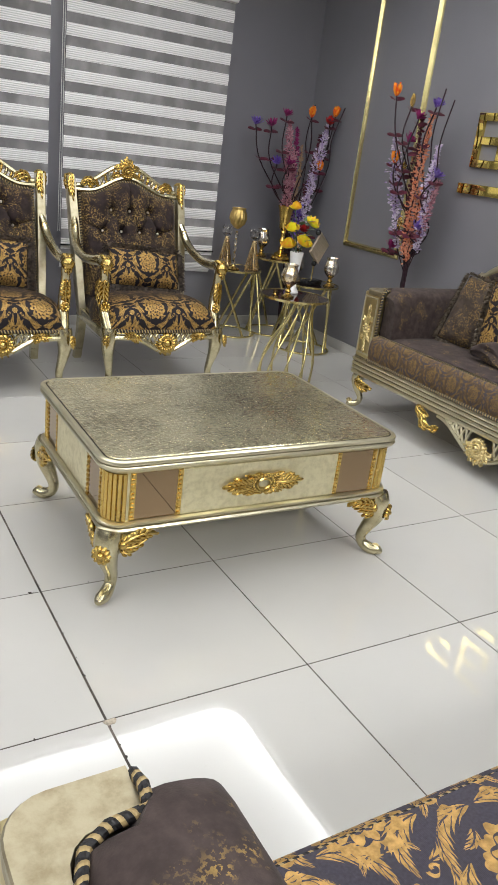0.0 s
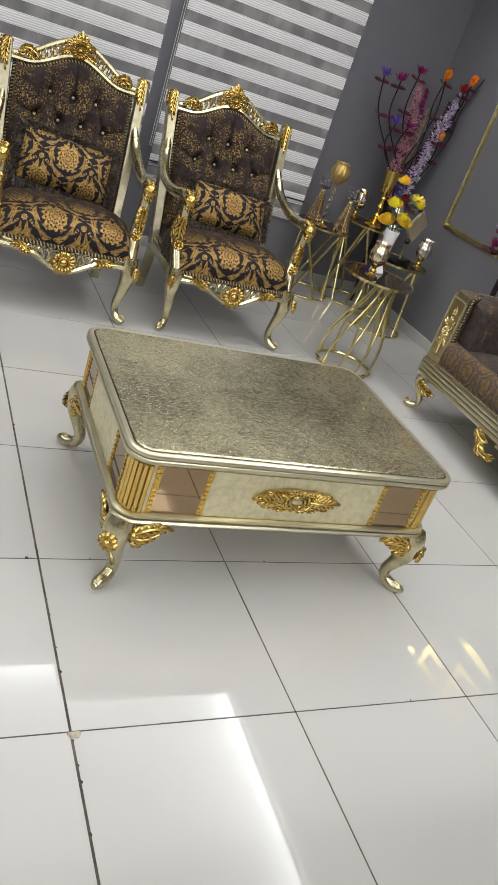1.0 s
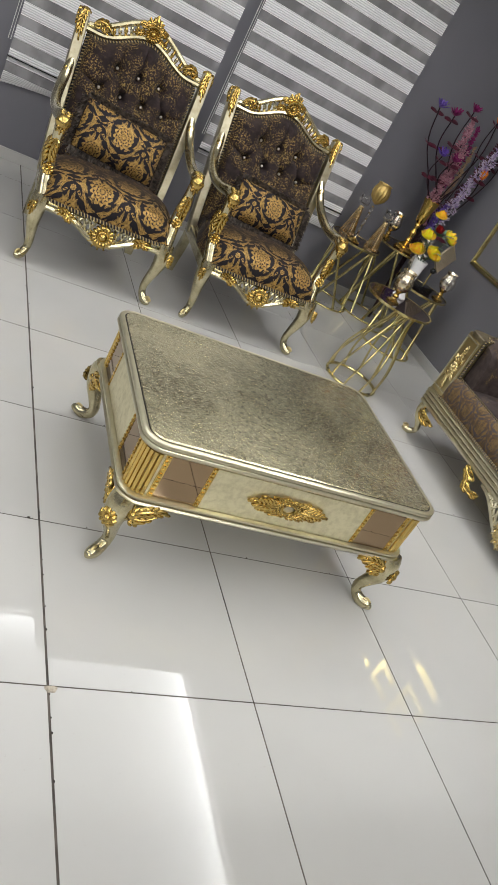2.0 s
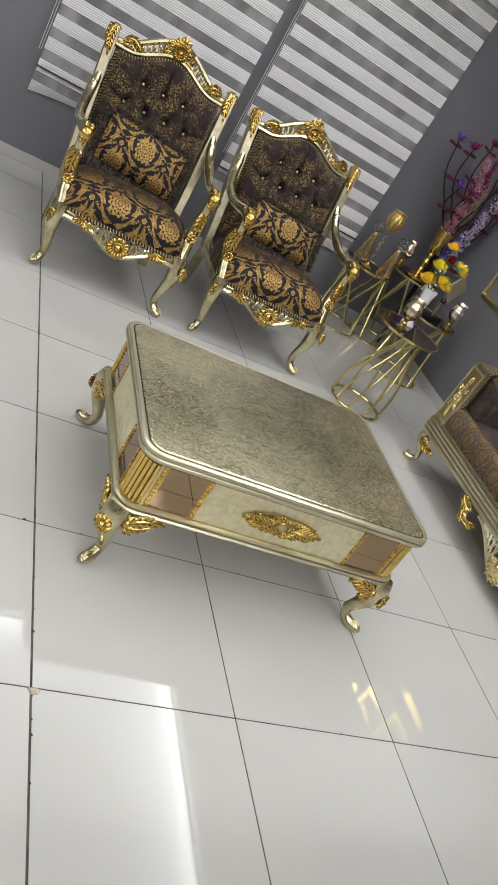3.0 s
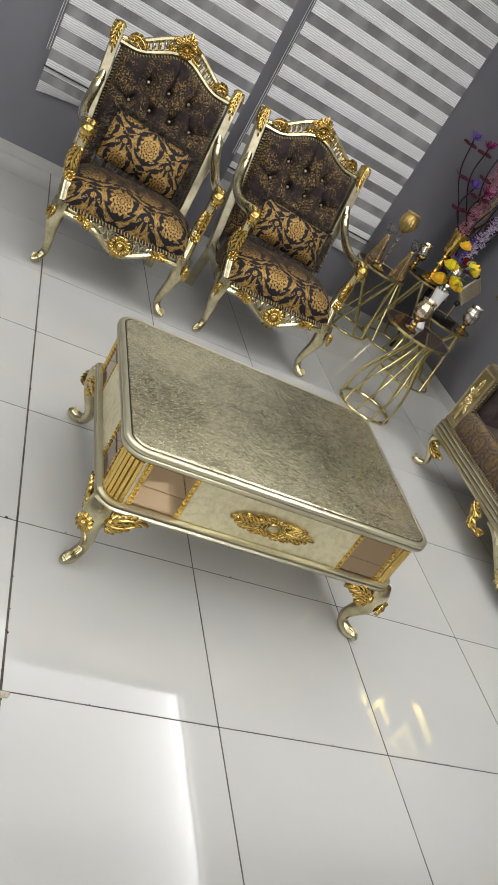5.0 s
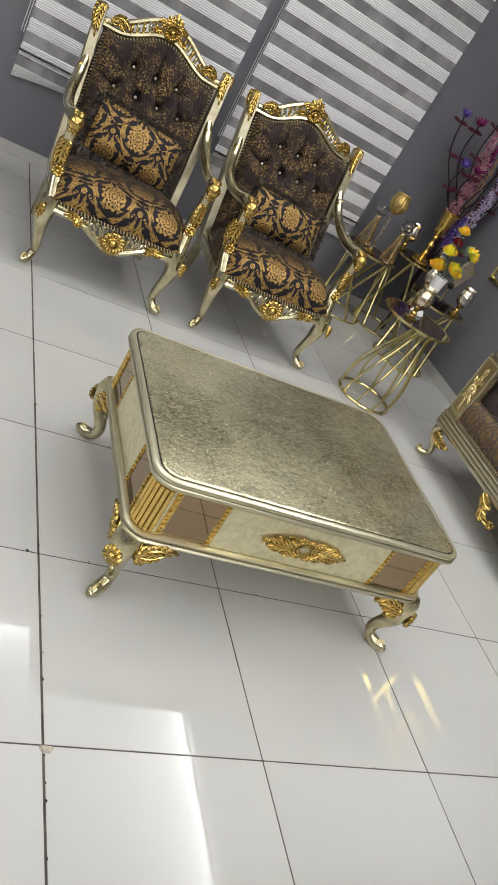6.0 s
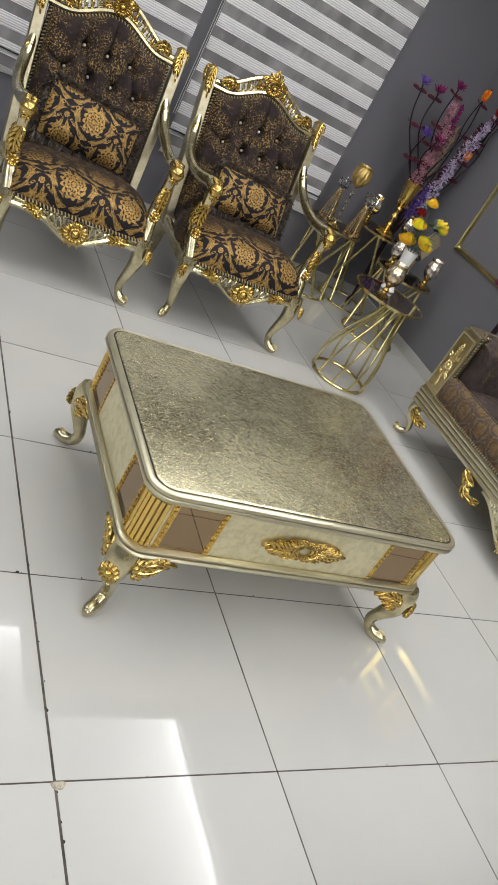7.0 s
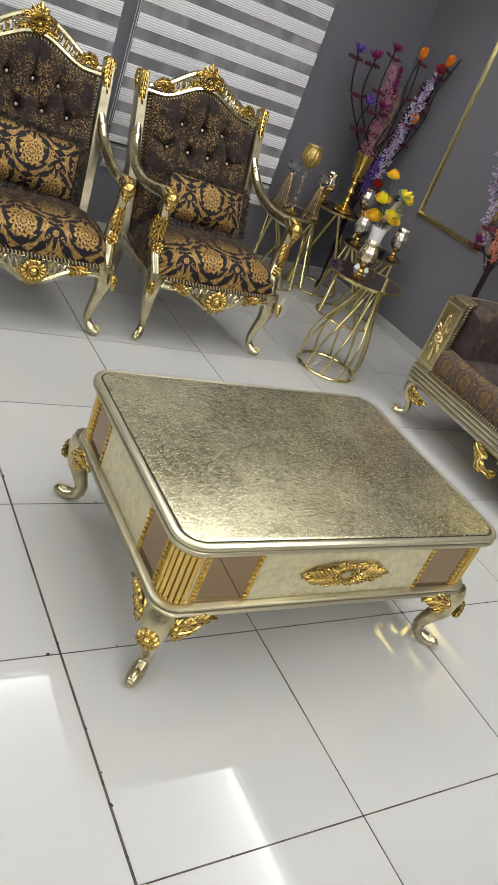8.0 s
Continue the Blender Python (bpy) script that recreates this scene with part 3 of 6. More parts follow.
# ---- coffee table ----
def cabriole(bm, x, y, top, sx, sy, scale=1.0, n=8):
    """A cabriole leg under (x, y); sx, sy: the way its knee and toe point."""
    k = 0.7071
    ctl = [(0.008, 1.0, 0.037), (0.016, 0.90, 0.037), (0.021, 0.76, 0.0335), (0.015, 0.60, 0.027), (-0.002, 0.42, 0.0205),
           (-0.013, 0.27, 0.0170), (-0.006, 0.15, 0.0165), (0.018, 0.078, 0.0185), (0.040, 0.060, 0.0175), (0.055, 0.072, 0.012), (0.061, 0.088, 0.005)]
    pts = spline([(x + sx * k * d * scale, y + sy * k * d * scale, max(0.016 * scale, z * top), r * scale) for d, z, r in ctl], n)
    tube(bm, [p[:3] for p in pts], [p[3] for p in pts], 12, up=(sx, sy, 0.2))
    return bm


def toe_curl(bm, x, y, sx, sy, scale=1.0, z=0.042):
    k = 0.7071 * scale
    c = Vector((x + sx * k * 0.054, y + sy * k * 0.054, z * scale * 0.82))
    t = Vector((sx, sy, 0)).normalized()
    pts = [c + t * (0.012 * scale * (1 - i / 26) * math.cos(0.42 * i)) + Vector((0, 0, 0.012 * scale * (1 - i / 26) * math.sin(0.42 * i))) for i in range(22)]
    return tube(bm, pts, 0.0075 * scale, 7, squash=1.7)


def build_coffee_table():
    t = thing("coffee_table", "champagne silver leaf coffee table with gilt carving and bronze mirrors", "coffee table")
    hx, hy, ztop = 0.545, 0.402, 0.475
    # top with a stepped moulding round it
    loop = round_rect(hx - 0.03, hy - 0.03, 0.045, 8)
    bm = NEW()
    sweep_loop(bm, loop, ((-0.02, 0.427), (0.002, 0.427), (0.006, 0.430), (0.007, 0.434), (0.0065, 0.436), (0.017, 0.4375), (0.025, 0.441), (0.0295, 0.4475), (0.0300, 0.452),
                          (0.0270, 0.4565), (0.0190, 0.4578), (0.0190, 0.4598), (0.0275, 0.4615), (0.0290, 0.466), (0.0270, 0.4712), (0.021, 0.4745), (0.014, 0.4745), (0.0105, 0.4735), (0.0100, 0.465)))
    part("top_moulding", bm, CHAMP, t)
    bm = NEW()
    sweep_loop(bm, loop, ((0.004, 0.460), (0.0055, 0.4735), (0.0035, 0.4752), (0.001, 0.4757), (-0.004, 0.4757), (-0.03, 0.4757)))
    part("tabletop", bm, TABLETOP, t, "streaked metal-leaf table top")
    # a matte dark strip set in the groove, in place of its shade
    bm = NEW()
    sweep_loop(bm, loop, ((0.0045, 0.4718), (0.0118, 0.4718)), cap=False)
    part("top_groove_shade", bm, mat_plain("groove_shade", (0.03, 0.024, 0.016), 0.8, var=0.3), t, "dark strip painting shade into the groove round the top")
    # lower moulding
    bm = NEW()
    sweep_loop(bm, loop, ((-0.06, 0.237), (0.012, 0.237), (0.022, 0.241), (0.026, 0.248), (0.022, 0.2545), (0.0135, 0.2558), (0.0135, 0.2588), (0.023, 0.262),
                          (0.022, 0.267), (0.014, 0.2705), (-0.02, 0.2715)))
    part("base_moulding", bm, CHAMP, t)
    bx, by, r = hx - 0.024, hy - 0.024, 0.058
    bm = NEW()
    sweep_loop(bm, round_rect(bx - 0.004, by - 0.004, r, 8), ((0, 0.272), (0, 0.429)))
    part("box_body", bm, PANELM, t, smooth=True)
    zc, h = 0.3495, 0.154
    # faces: the direction out, the half length, panel half width, mirror width
    for dx, dy, half, out, pw, mw in ((0, -1, bx, by, 0.286, 0.134), (0, 1, bx, by, 0.286, 0.134), (-1, 0, by, bx, 0.172, 0.106), (1, 0, by, bx, 0.172, 0.106)):
        side = Vector((-dy, dx, 0))
        o = Vector((dx, dy, 0))
        rot = Matrix((side, o, Vector((0, 0, 1)))).transposed()

        def slab(a, b, d0, d1, bevel=0.0, hh=h):
            return box(NEW(), o * (out - 0.004 + (d0 + d1) / 2) + side * ((a + b) / 2) + Vector((0, 0, zc)), (abs(b - a), d1 - d0, hh), bevel, rot)
        part("panel", slab(-pw, pw, 0.0, 0.005, 0.002), PANELM, t, smooth=False)
        for s in (-1, 1):
            part("mirror_panel", slab(s * (pw + 0.017), s * (pw + 0.017 + mw), 0.0, 0.003), MIRROR, t, "bronze tinted mirror panel", smooth=False)
            for a in (pw + 0.0085, pw + 0.0255 + mw):
                bm = slab(s * a - 0.0085, s * a + 0.0085, 0.0, 0.004)
                for i in range(10):
                    zz = zc - h / 2 + h * (i + 0.5) / 10
                    c = o * (out + 0.001) + side * (s * a) + Vector((0, 0, zz))
                    box(bm, c, (0.011, 0.007, 0.0095), 0.0025, rot)
                part("beaded_strip", bm, FLUTE, t, smooth=False)
    for sx in (-1, 1):
        for sy in (-1, 1):
            cx, cy = sx * (bx - r), sy * (by - r)
            for i in range(6):
                a = radians(90 * (i + 0.5) / 6)
                x, y = cx + sx * (r - 0.002) * math.cos(a), cy + sy * (r - 0.002) * math.sin(a)
                part("flute", tube(NEW(), [(x, y, zc - h / 2), (x, y, zc + h / 2)], 0.0071, 10, up=(1, 0, 0)), FLUTE, t)
            # leg with its carving
            lx, ly = sx * (hx - 0.050), sy * (hy - 0.050)
            bm = cabriole(NEW(), lx, ly, 0.241, sx, sy, 1.18)
            leg = part("leg", bm, BURNISH, t)
            bm = toe_curl(NEW(), lx, ly, sx, sy, 0.80)
            part("toe_scroll", bm, SOFTGOLD, leg)
            d = Vector((sx, sy, 0)).normalized()
            bm = NEW()
            rosette(bm, Vector((lx, ly, 0.178)) + d * 0.061, d + Vector((0, 0, -0.06)), 0.033, 11, 0.016)
            part("knee_rosette", bm, GOLD, leg)
            for ax in ((-sx, 0, 0), (0, -sy, 0)):
                a = Vector(ax)
                o = (d - a * d.dot(a)).normalized()
                bm = NEW()
                r0 = Vector((lx, ly, 0.0)) + o * 0.014
                part("knee_bracket", tube(NEW(), [r0 + a * g + Vector((0, 0, zz)) for g, zz in ((0.0, 0.190), (0.030, 0.200), (0.060, 0.213), (0.095, 0.225), (0.130, 0.234))], [0.034, 0.030, 0.022, 0.014, 0.006], 8, up=o), BURNISH, leg)
                b0 = Vector((lx, ly, 0.208)) + a * 0.026 + o * 0.040
                turn = 1 if (a.cross(o)).z > 0 else -1
                leaf(bm, b0 + Vector((0, 0, 0.004)), a + Vector((0, 0, 0.14)) - o * 0.10, o, 0.112, 0.032, 0.0, 4, 0.014, 0.2 * turn)
                leaf(bm, b0 + Vector((0, 0, -0.016)) - a * 0.004, a + Vector((0, 0, 0.20)) - o * 0.12, o, 0.085, 0.028, 0.0, 3, 0.012)
                leaf(bm, b0 + Vector((0, 0, -0.030)) - a * 0.008, a + Vector((0, 0, -0.10)) - o * 0.15, o, 0.050, 0.022, 0.0, 2, 0.010)
                bead(bm, b0 + o * 0.006 + Vector((0, 0, -0.006)) - a * 0.004, 0.012, 10, (1, 1, 1.2))
                part("knee_leaf", bm, GOLD, leg)
    # oval carving on the front and back panels
    for sy in (-1, 1):
        y = sy * (by + 0.001)
        o = Vector((0, sy, 0))
        bm = NEW()
        for s in (-1, 1):
            for dx, dz, L, w, a, lobes in ((0.046, 0.0, 0.104, 0.034, 0, 5), (0.040, 0.015, 0.074, 0.021, 7, 3), (0.040, -0.015, 0.074, 0.021, -7, 3),
                                           (0.022, 0.025, 0.052, 0.019, 8, 3), (0.022, -0.025, 0.052, 0.019, -8, 3)):
                al = Vector((s * math.cos(radians(a)), 0, math.sin(radians(a))))
                leaf(bm, (s * dx, y, zc + dz), al, o, L, w, 0.0, lobes, 0.012, 0.12 * s * (1 if dz > 0 else -1) if dz else 0.001)
            for dz in (-1, 1):
                leaf(bm, (s * 0.002, y, zc + dz * 0.031), (s, 0, -dz * 0.12), o, 0.044, 0.016, 0.0, 2, 0.011)
                tube(bm, [(s * (0.098 + 0.012 * (1 - g / 22) * math.cos(g * 0.5)), y + sy * 0.007, zc + dz * (0.020 + 0.009 * (1 - g / 22) * math.sin(g * 0.5))) for g in range(17)], 0.0042, 6)
        c = part("carved_ornament", bm, GOLD, t)
        bm = NEW()
        for q in range(20):
            a = 2 * math.pi * q / 20
            bead(bm, (0.039 * math.cos(a), y + sy * 0.008, zc + 0.027 * math.sin(a)), 0.0060, 6)
        tube(bm, [(0.026 * math.cos(2 * math.pi * q / 24), y + sy * 0.008, zc + 0.018 * math.sin(2 * math.pi * q / 24)) for q in range(24)], 0.0050, 6, closed=True)
        part("beaded_ring", bm, GOLD, c)
        part("oval_boss", bead(NEW(), (0, y + sy * 0.003, zc), 0.02, 14, (1.0, 0.35, 0.82)), CHAMP, c, "pale oval boss")
    return t


table = build_coffee_table()
table.matrix_basis = pose(0.686, 0.852, 0, 0, 0, -1.2)


# ---- upholstery helpers ----
def pillow_mesh(w, h, d, nu=26, nv=18):
    bm = NEW()
    for s in (-1, 1):
        def f(i, j, s=s):
            x, z = 2 * i - 1, 2 * j - 1
            b = max(0, (1 - abs(x) ** 2.6)) ** 0.55 * max(0, (1 - abs(z) ** 2.6)) ** 0.55
            pin = 1 - 0.06 * (abs(x * z)) ** 2 - 0.05 * (1 - x * x) * (z * z) - 0.05 * (1 - z * z) * (x * x)
            wr = 0.006 * noise.noise(Vector((x * 2.1, z * 2.3, s * 3.0)))
            return (w / 2 * x * pin, s * (d / 2 * b + wr * b), h / 2 * z * pin)
        surf(bm, f, nu, nv, lambda i, j: (w * (i - 0.5) + 0.15 * 0.85, h * (j - 0.5) + 0.135 * 0.85 * 0.5))
    bmesh.ops.remove_doubles(bm, verts=bm.verts, dist=0.0004)
    return bm


def fringe_mesh(w, h, length, count, rng):
    """A frayed fringe round a pillow's seam."""
    bm = NEW()
    per = 2 * (w + h)
    for k in range(count):
        t = per * (k + rng.random() * 0.6) / count
        if t < w:
            p, o = Vector((t - w / 2, 0, h / 2)), Vector((0, 0, 1))
        elif t < w + h:
            p, o = Vector((w / 2, 0, h / 2 - (t - w))), Vector((1, 0, 0))
        elif t < 2 * w + h:
            p, o = Vector((w / 2 - (t - w - h), 0, -h / 2)), Vector((0, 0, -1))
        else:
            p, o = Vector((-w / 2, 0, -h / 2 + (t - 2 * w - h))), Vector((-1, 0, 0))
        p = p * 0.97
        o = (o + Vector((rng.uniform(-0.5, 0.5), rng.uniform(-0.9, 0.5), rng.uniform(-0.5, 0.35)))).normalized()
        L = length * rng.uniform(0.6, 1.15)
        s = o.cross(Vector((rng.random(), rng.random(), rng.random() + 0.1))).normalized() * 0.0030
        q = p + o * L * 0.55 + Vector((0, 0, -0.002))
        e = p + o * L + Vector((0, -0.002, -L * 0.3))
        a, b, c, d2, f = (bm.verts.new(v) for v in (p - s, p + s, q + s, q - s, e))
        bm.faces.new((a, b, c, d2))
        bm.faces.new((d2, c, f))
    return bm


def fringed_pillow(label, w, h, d, cloth, seed, length=0.040, thread=None, name="fringed_cushion"):
    rng = random.Random(seed)
    p = thing(name, label, "cushion", "fringed cushions")
    part("cover", pillow_mesh(w, h, d), cloth, p)
    part("fringe", fringe_mesh(w, h, length, 2800, rng), thread or FRINGE, p, "frayed brown fringe", smooth=False)
    return p


# ---- armchairs ----
def back_y(z):
    return 0.575 + (z - 0.40) * 0.30


def crest_z(x, base=0.988, rise=0.085):
    """Lower line of the crest: level shoulders, then an arch."""
    a = abs(x) / 0.31
    return base + rise * (0.5 + 0.5 * math.cos(math.pi * min(1, max(0, a) / 0.82)))


def build_armchair():
    c = thing("armchair", "champagne gilt armchair, brown tufted back, black-gold damask seat", "armchair", "pair of armchairs")
    # seat cushion: rises from the front rail, rolls over and runs back
    wf, wb, depth = 0.318, 0.29, 0.60

    def seat_half(y):
        f = max(0.0, min(1.0, y / depth))
        return wf + (wb - wf) * f + 0.042 * math.sin(math.pi * min(1.0, f * 1.25)) ** 1.3 * (1 if f < 0.8 else 0)

    def seat(i, j):
        x = 2 * i - 1
        L1, L2 = 0.16, 0.56
        s = j * (L1 + L2)
        edge = max(0.0, 1 - abs(x) ** 6) ** 0.5
        if s < L1:
            a = s / L1 * math.pi / 2
            z = 0.340 + 0.130 * math.sin(a)
            y = -0.010 - 0.022 * math.sin(2 * a) + 0.075 * (1 - math.cos(a))
        else:
            v = (s - L1) / L2
            y = 0.07 + v * (depth - 0.06)
            z = 0.470 + 0.030 * math.sin(math.pi * min(1, v * 1.15)) - 0.05 * v
        wx = seat_half(y)
        drop = (1 - edge)
        bow = -0.012 * (1 - x * x) if s < L1 else -0.012 * (1 - x * x) * (1 - (s - L1) / L2)
        z2 = 0.340 + (z - 0.340) * (0.22 + 0.78 * edge)
        z2 += 0.018 * (1 - x * x) * min(1, s / L1)
        return (wx * x, y + bow + 0.02 * drop * (1 if s < L1 else 0), z2)
    bm = surf(NEW(), seat, 30, 34, lambda i, j: (0.64 * (i - 0.5) + 0.21, j * 0.72 + 0.03))
    part("seat", bm, DAMSEAT, c, "black damask seat with gold medallions")
    # side skirts of the seat
    for s in (-1, 1):
        part("seat_side", surf(NEW(), lambda i, j: (s * (seat_half(0.02 + i * 0.585) + 0.002 - 0.012 * j * j), 0.02 + i * 0.585, 0.335 + 0.085 * j), 16, 4), CHEN, c)
    bm = NEW()
    pts = [(-wb, 0.58, 0.342), (-wf - 0.004, 0.05, 0.342), (-wf + 0.01, 0.0, 0.342)] + [(-0.31 + 0.062 * q, -0.015 - 0.013 * (1 - ((q - 5) / 5) ** 2), 0.342) for q in range(1, 10)] + [(wf - 0.01, 0.0, 0.342), (wf + 0.004, 0.05, 0.342), (wb, 0.58, 0.342)]
    tube(bm, pts, 0.0085, 8)
    part("seat_piping", bm, ROPE, c, "twisted black and gold piping")

    # back cushion with buttons in three rows
    buttons = [(-0.118, 0.905), (0.0, 0.905), (0.118, 0.905), (-0.178, 0.785), (-0.059, 0.785), (0.059, 0.785), (0.178, 0.785)]
    hw = 0.302

    def back(i, j):
        x = (2 * i - 1) * hw
        zt = crest_z(x) - 0.002
        z = 0.42 + (zt - 0.42) * j
        ex, ez = min(1, (hw - abs(x)) / 0.05), min(1, (zt - z) / 0.05)
        puff = 0.096 * (1 - (1 - max(0, ex)) ** 2.4) ** 0.6 * (1 - (1 - max(0, ez)) ** 2.4) ** 0.6
        for bx, bz in buttons:
            d = math.hypot(x - bx, z - bz)
            puff -= 0.042 * math.exp(-(d / 0.020) ** 2) + 0.016 * math.exp(-(d / 0.046) ** 2)
        # creases that run between the buttons and up to the crest
        for bx, bz in buttons[:3]:
            if z > bz:
                puff -= 0.024 * math.exp(-abs(x - bx) / 0.011)
        for bx, bz in buttons[3:]:
            for cx, cz in buttons[:3]:
                if abs(bx - cx) < 0.07:
                    t = max(0, min(1, ((x - bx) * (cx - bx) + (z - bz) * (cz - bz)) / ((cx - bx) ** 2 + (cz - bz) ** 2)))
                    d = math.hypot(x - bx - t * (cx - bx), z - bz - t * (cz - bz))
                    puff -= 0.022 * math.exp(-d / 0.011)
            if z < bz and bz - z < 0.2:
                puff -= 0.018 * math.exp(-abs(x - bx) / 0.011)
        if abs(x) > 0.178:
            puff -= 0.020 * math.exp(-abs(z - 0.785 - (abs(x) - 0.178) * 0.35) / 0.010)
        return (x, back_y(z) + 0.012 - puff, z)
    part("backrest", surf(NEW(), back, 84, 84), CHEN, c, "buttoned brown chenille back with gold flecks")
    for bx, bz in buttons:
        part("button", bead(NEW(), (bx, back_y(bz) - 0.034, bz), 0.0088, 10), BUTTON, c, "clear stone button")
    bm = NEW()
    line = [(-hw, back_y(0.43) - 0.012, 0.43), (-hw, back_y(0.75) - 0.012, 0.75)] + [(x, back_y(crest_z(x)) - 0.012, crest_z(x) - 0.004) for x in np.linspace(-hw, hw, 25)] + [(hw, back_y(0.75) - 0.012, 0.75), (hw, back_y(0.43) - 0.012, 0.43)]
    tube(bm, line, 0.0075, 8)
    part("back_piping", bm, ROPE, c, "twisted black and gold piping")
    part("back_panel", surf(NEW(), lambda i, j: ((2 * i - 1) * 0.31, back_y(0.36 + j * (crest_z((2 * i - 1) * 0.31) - 0.36)) + 0.03, 0.36 + j * (crest_z((2 * i - 1) * 0.31) - 0.36)), 12, 8), CHEN, c)

    # stiles
    for s in (-1, 1):
        bm = NEW()
        secs = [(0.30, 0.320, 0.022, 0.032), (0.55, 0.331, 0.024, 0.038), (0.80, 0.341, 0.026, 0.038), (1.00, 0.348, 0.026, 0.032), (1.075, 0.350, 0.025, 0.027)]
        rings = []
        for z, x, a, b in secs:
            y = back_y(z)
            rings.append([bm.verts.new((s * x + p * a, y + q * b, z)) for p, q in ((-1, -0.85), (-0.85, -1), (0.85, -1), (1, -0.85), (1, 0.85), (0.85, 1), (-0.85, 1), (-1, 0.85))])
        for A, B in zip(rings, rings[1:]):
            for k in range(8):
                bm.faces.new((A[k], A[(k + 1) % 8], B[(k + 1) % 8], B[k]))
        for r in (rings[0], rings[-1]):
            bm.faces.new(r)
        st = part("stile", bm, STILEM, c)
        bm = NEW()
        leaf(bm, (s * 0.348, back_y(1.085) - 0.026, 1.085), (0, -0.30, -1), (0, -1, 0.3), 0.155, 0.034, 0.0, 5, 0.012)
        leaf(bm, (s * 0.372, back_y(1.085), 1.085), (0, -0.30, -1), (s, 0, 0), 0.09, 0.034, 0.0, 3, 0.009)
        lathe(bm, ((0.0, 0.016), (0.012, 0.014), (0.022, 0.006), (0.028, -0.002), (0.026, -0.008)), 12, (s * 0.348, back_y(1.078), 1.078), flute=0.10, nf=6)
        part("stile_leaf", bm, GOLD, st, "gilt leaf cap")

    # crest rail: two arched bars, struts and beads between them, carved flower
    bm = NEW()
    low = [(x, back_y(crest_z(x)) - 0.004, crest_z(x) + 0.016) for x in np.linspace(-0.33, 0.33, 33)]
    tube(bm, low, 0.0170, 8, squash=0.9)
    crest = part("crest_rail", bm, BURNISH, c)

    def top_z(x):
        return 1.026 + 0.134 * (0.5 + 0.5 * math.cos(math.pi * min(1, abs(x) / 0.325)))
    bm = NEW()
    tube(bm, [(x, back_y(top_z(x)) - 0.002, top_z(x)) for x in np.linspace(-0.315, 0.315, 35)], 0.0155, 8)
    part("crest_arch", bm, BURNISH, crest)
    for s in (-1, 1):
        for k in range(6):
            x = s * (0.052 + 0.027 * k)
            za, zb = crest_z(x) + 0.024, top_z(x) - 0.006
            zm = (za + zb) / 2
            y = back_y(zm) - 0.004
            lean = s * 0.006
            pts = [(x + lean * (2 * g - 1), y - 0.003 * math.sin(math.pi * g), za + (zb - za) * g) for g in (0, 0.15, 0.3, 0.5, 0.7, 0.85, 1)]
            part("crest_baluster", tube(NEW(), pts, [0.0100, 0.0066, 0.0080, 0.0112, 0.0080, 0.0066, 0.0100], 8), GOLD if k % 2 else BURNISH, crest)
    bm = NEW()
    zf = 1.128
    y = back_y(zf) - 0.018
    rosette(bm, (0, y - 0.008, zf - 0.006), (0, -1, 0.2), 0.046, 16, 0.026)
    for r, w in ((0.019, 0.0048), (0.036, 0.0062)):
        tube(bm, [(r * math.cos(2 * math.pi * q / 24), y - 0.024 + 0.004 * (r > 0.03), zf - 0.006 + r * math.sin(2 * math.pi * q / 24)) for q in range(24)], w, 7, closed=True)
    for a, L, w in ((0, 0.056, 0.044), (-32, 0.042, 0.036), (32, 0.042, 0.036), (-62, 0.040, 0.032), (62, 0.040, 0.032)):
        al = Vector((math.sin(radians(a)), 0.12, math.cos(radians(a))))
        leaf(bm, Vector((0, y + 0.006, zf)) + al * 0.030, al, (0, -1, 0.1), L, w, -0.08, 2, 0.014)
    for s in (-1, 1):
        tube(bm, [(s * (0.056 + 0.018 * (1 - q / 24) * math.cos(q * 0.45)), y + 0.002, zf + 0.016 + 0.018 * (1 - q / 24) * math.sin(q * 0.45)) for q in range(20)], 0.0075, 7)
        leaf(bm, (s * 0.040, y + 0.004, zf - 0.018), (s, 0.05, -0.42), (0, -1, 0), 0.064, 0.030, 0.0, 3, 0.012)
        leaf(bm, (s * 0.016, y + 0.004, zf - 0.040), (s, 0.05, -0.35), (0, -1, 0), 0.050, 0.024, 0.0, 2, 0.010)
    part("crest_flower", bm, GOLD, crest, "gilt carved crest flower")
    for s in (-1, 1):
        bm = NEW()
        z = 1.043
        yy = back_y(z) - 0.020
        leaf(bm, (s * 0.290, yy, z + 0.006), (-s, 0, -0.10), (0, -1, 0), 0.105, 0.034, 0.0, 3, 0.011, s * 0.35)
        leaf(bm, (s * 0.250, yy - 0.002, z + 0.004), (-s, 0, -0.75), (0, -1, 0), 0.050, 0.024, 0.0, 2, 0.010)
        tube(bm, [(s * (0.272 + 0.018 * (1 - q / 24) * math.cos(q * 0.5)), yy - 0.006, z - 0.004 + 0.018 * (1 - q / 24) * math.sin(q * 0.5)) for q in range(19)], 0.0062, 7)
        part("shoulder_scroll", bm, GOLD, crest)
        part("shoulder_block", box(NEW(), (s * 0.300, back_y(1.02) + 0.004, 1.014), (0.062, 0.026, 0.036), 0.006), BURNISH, crest)

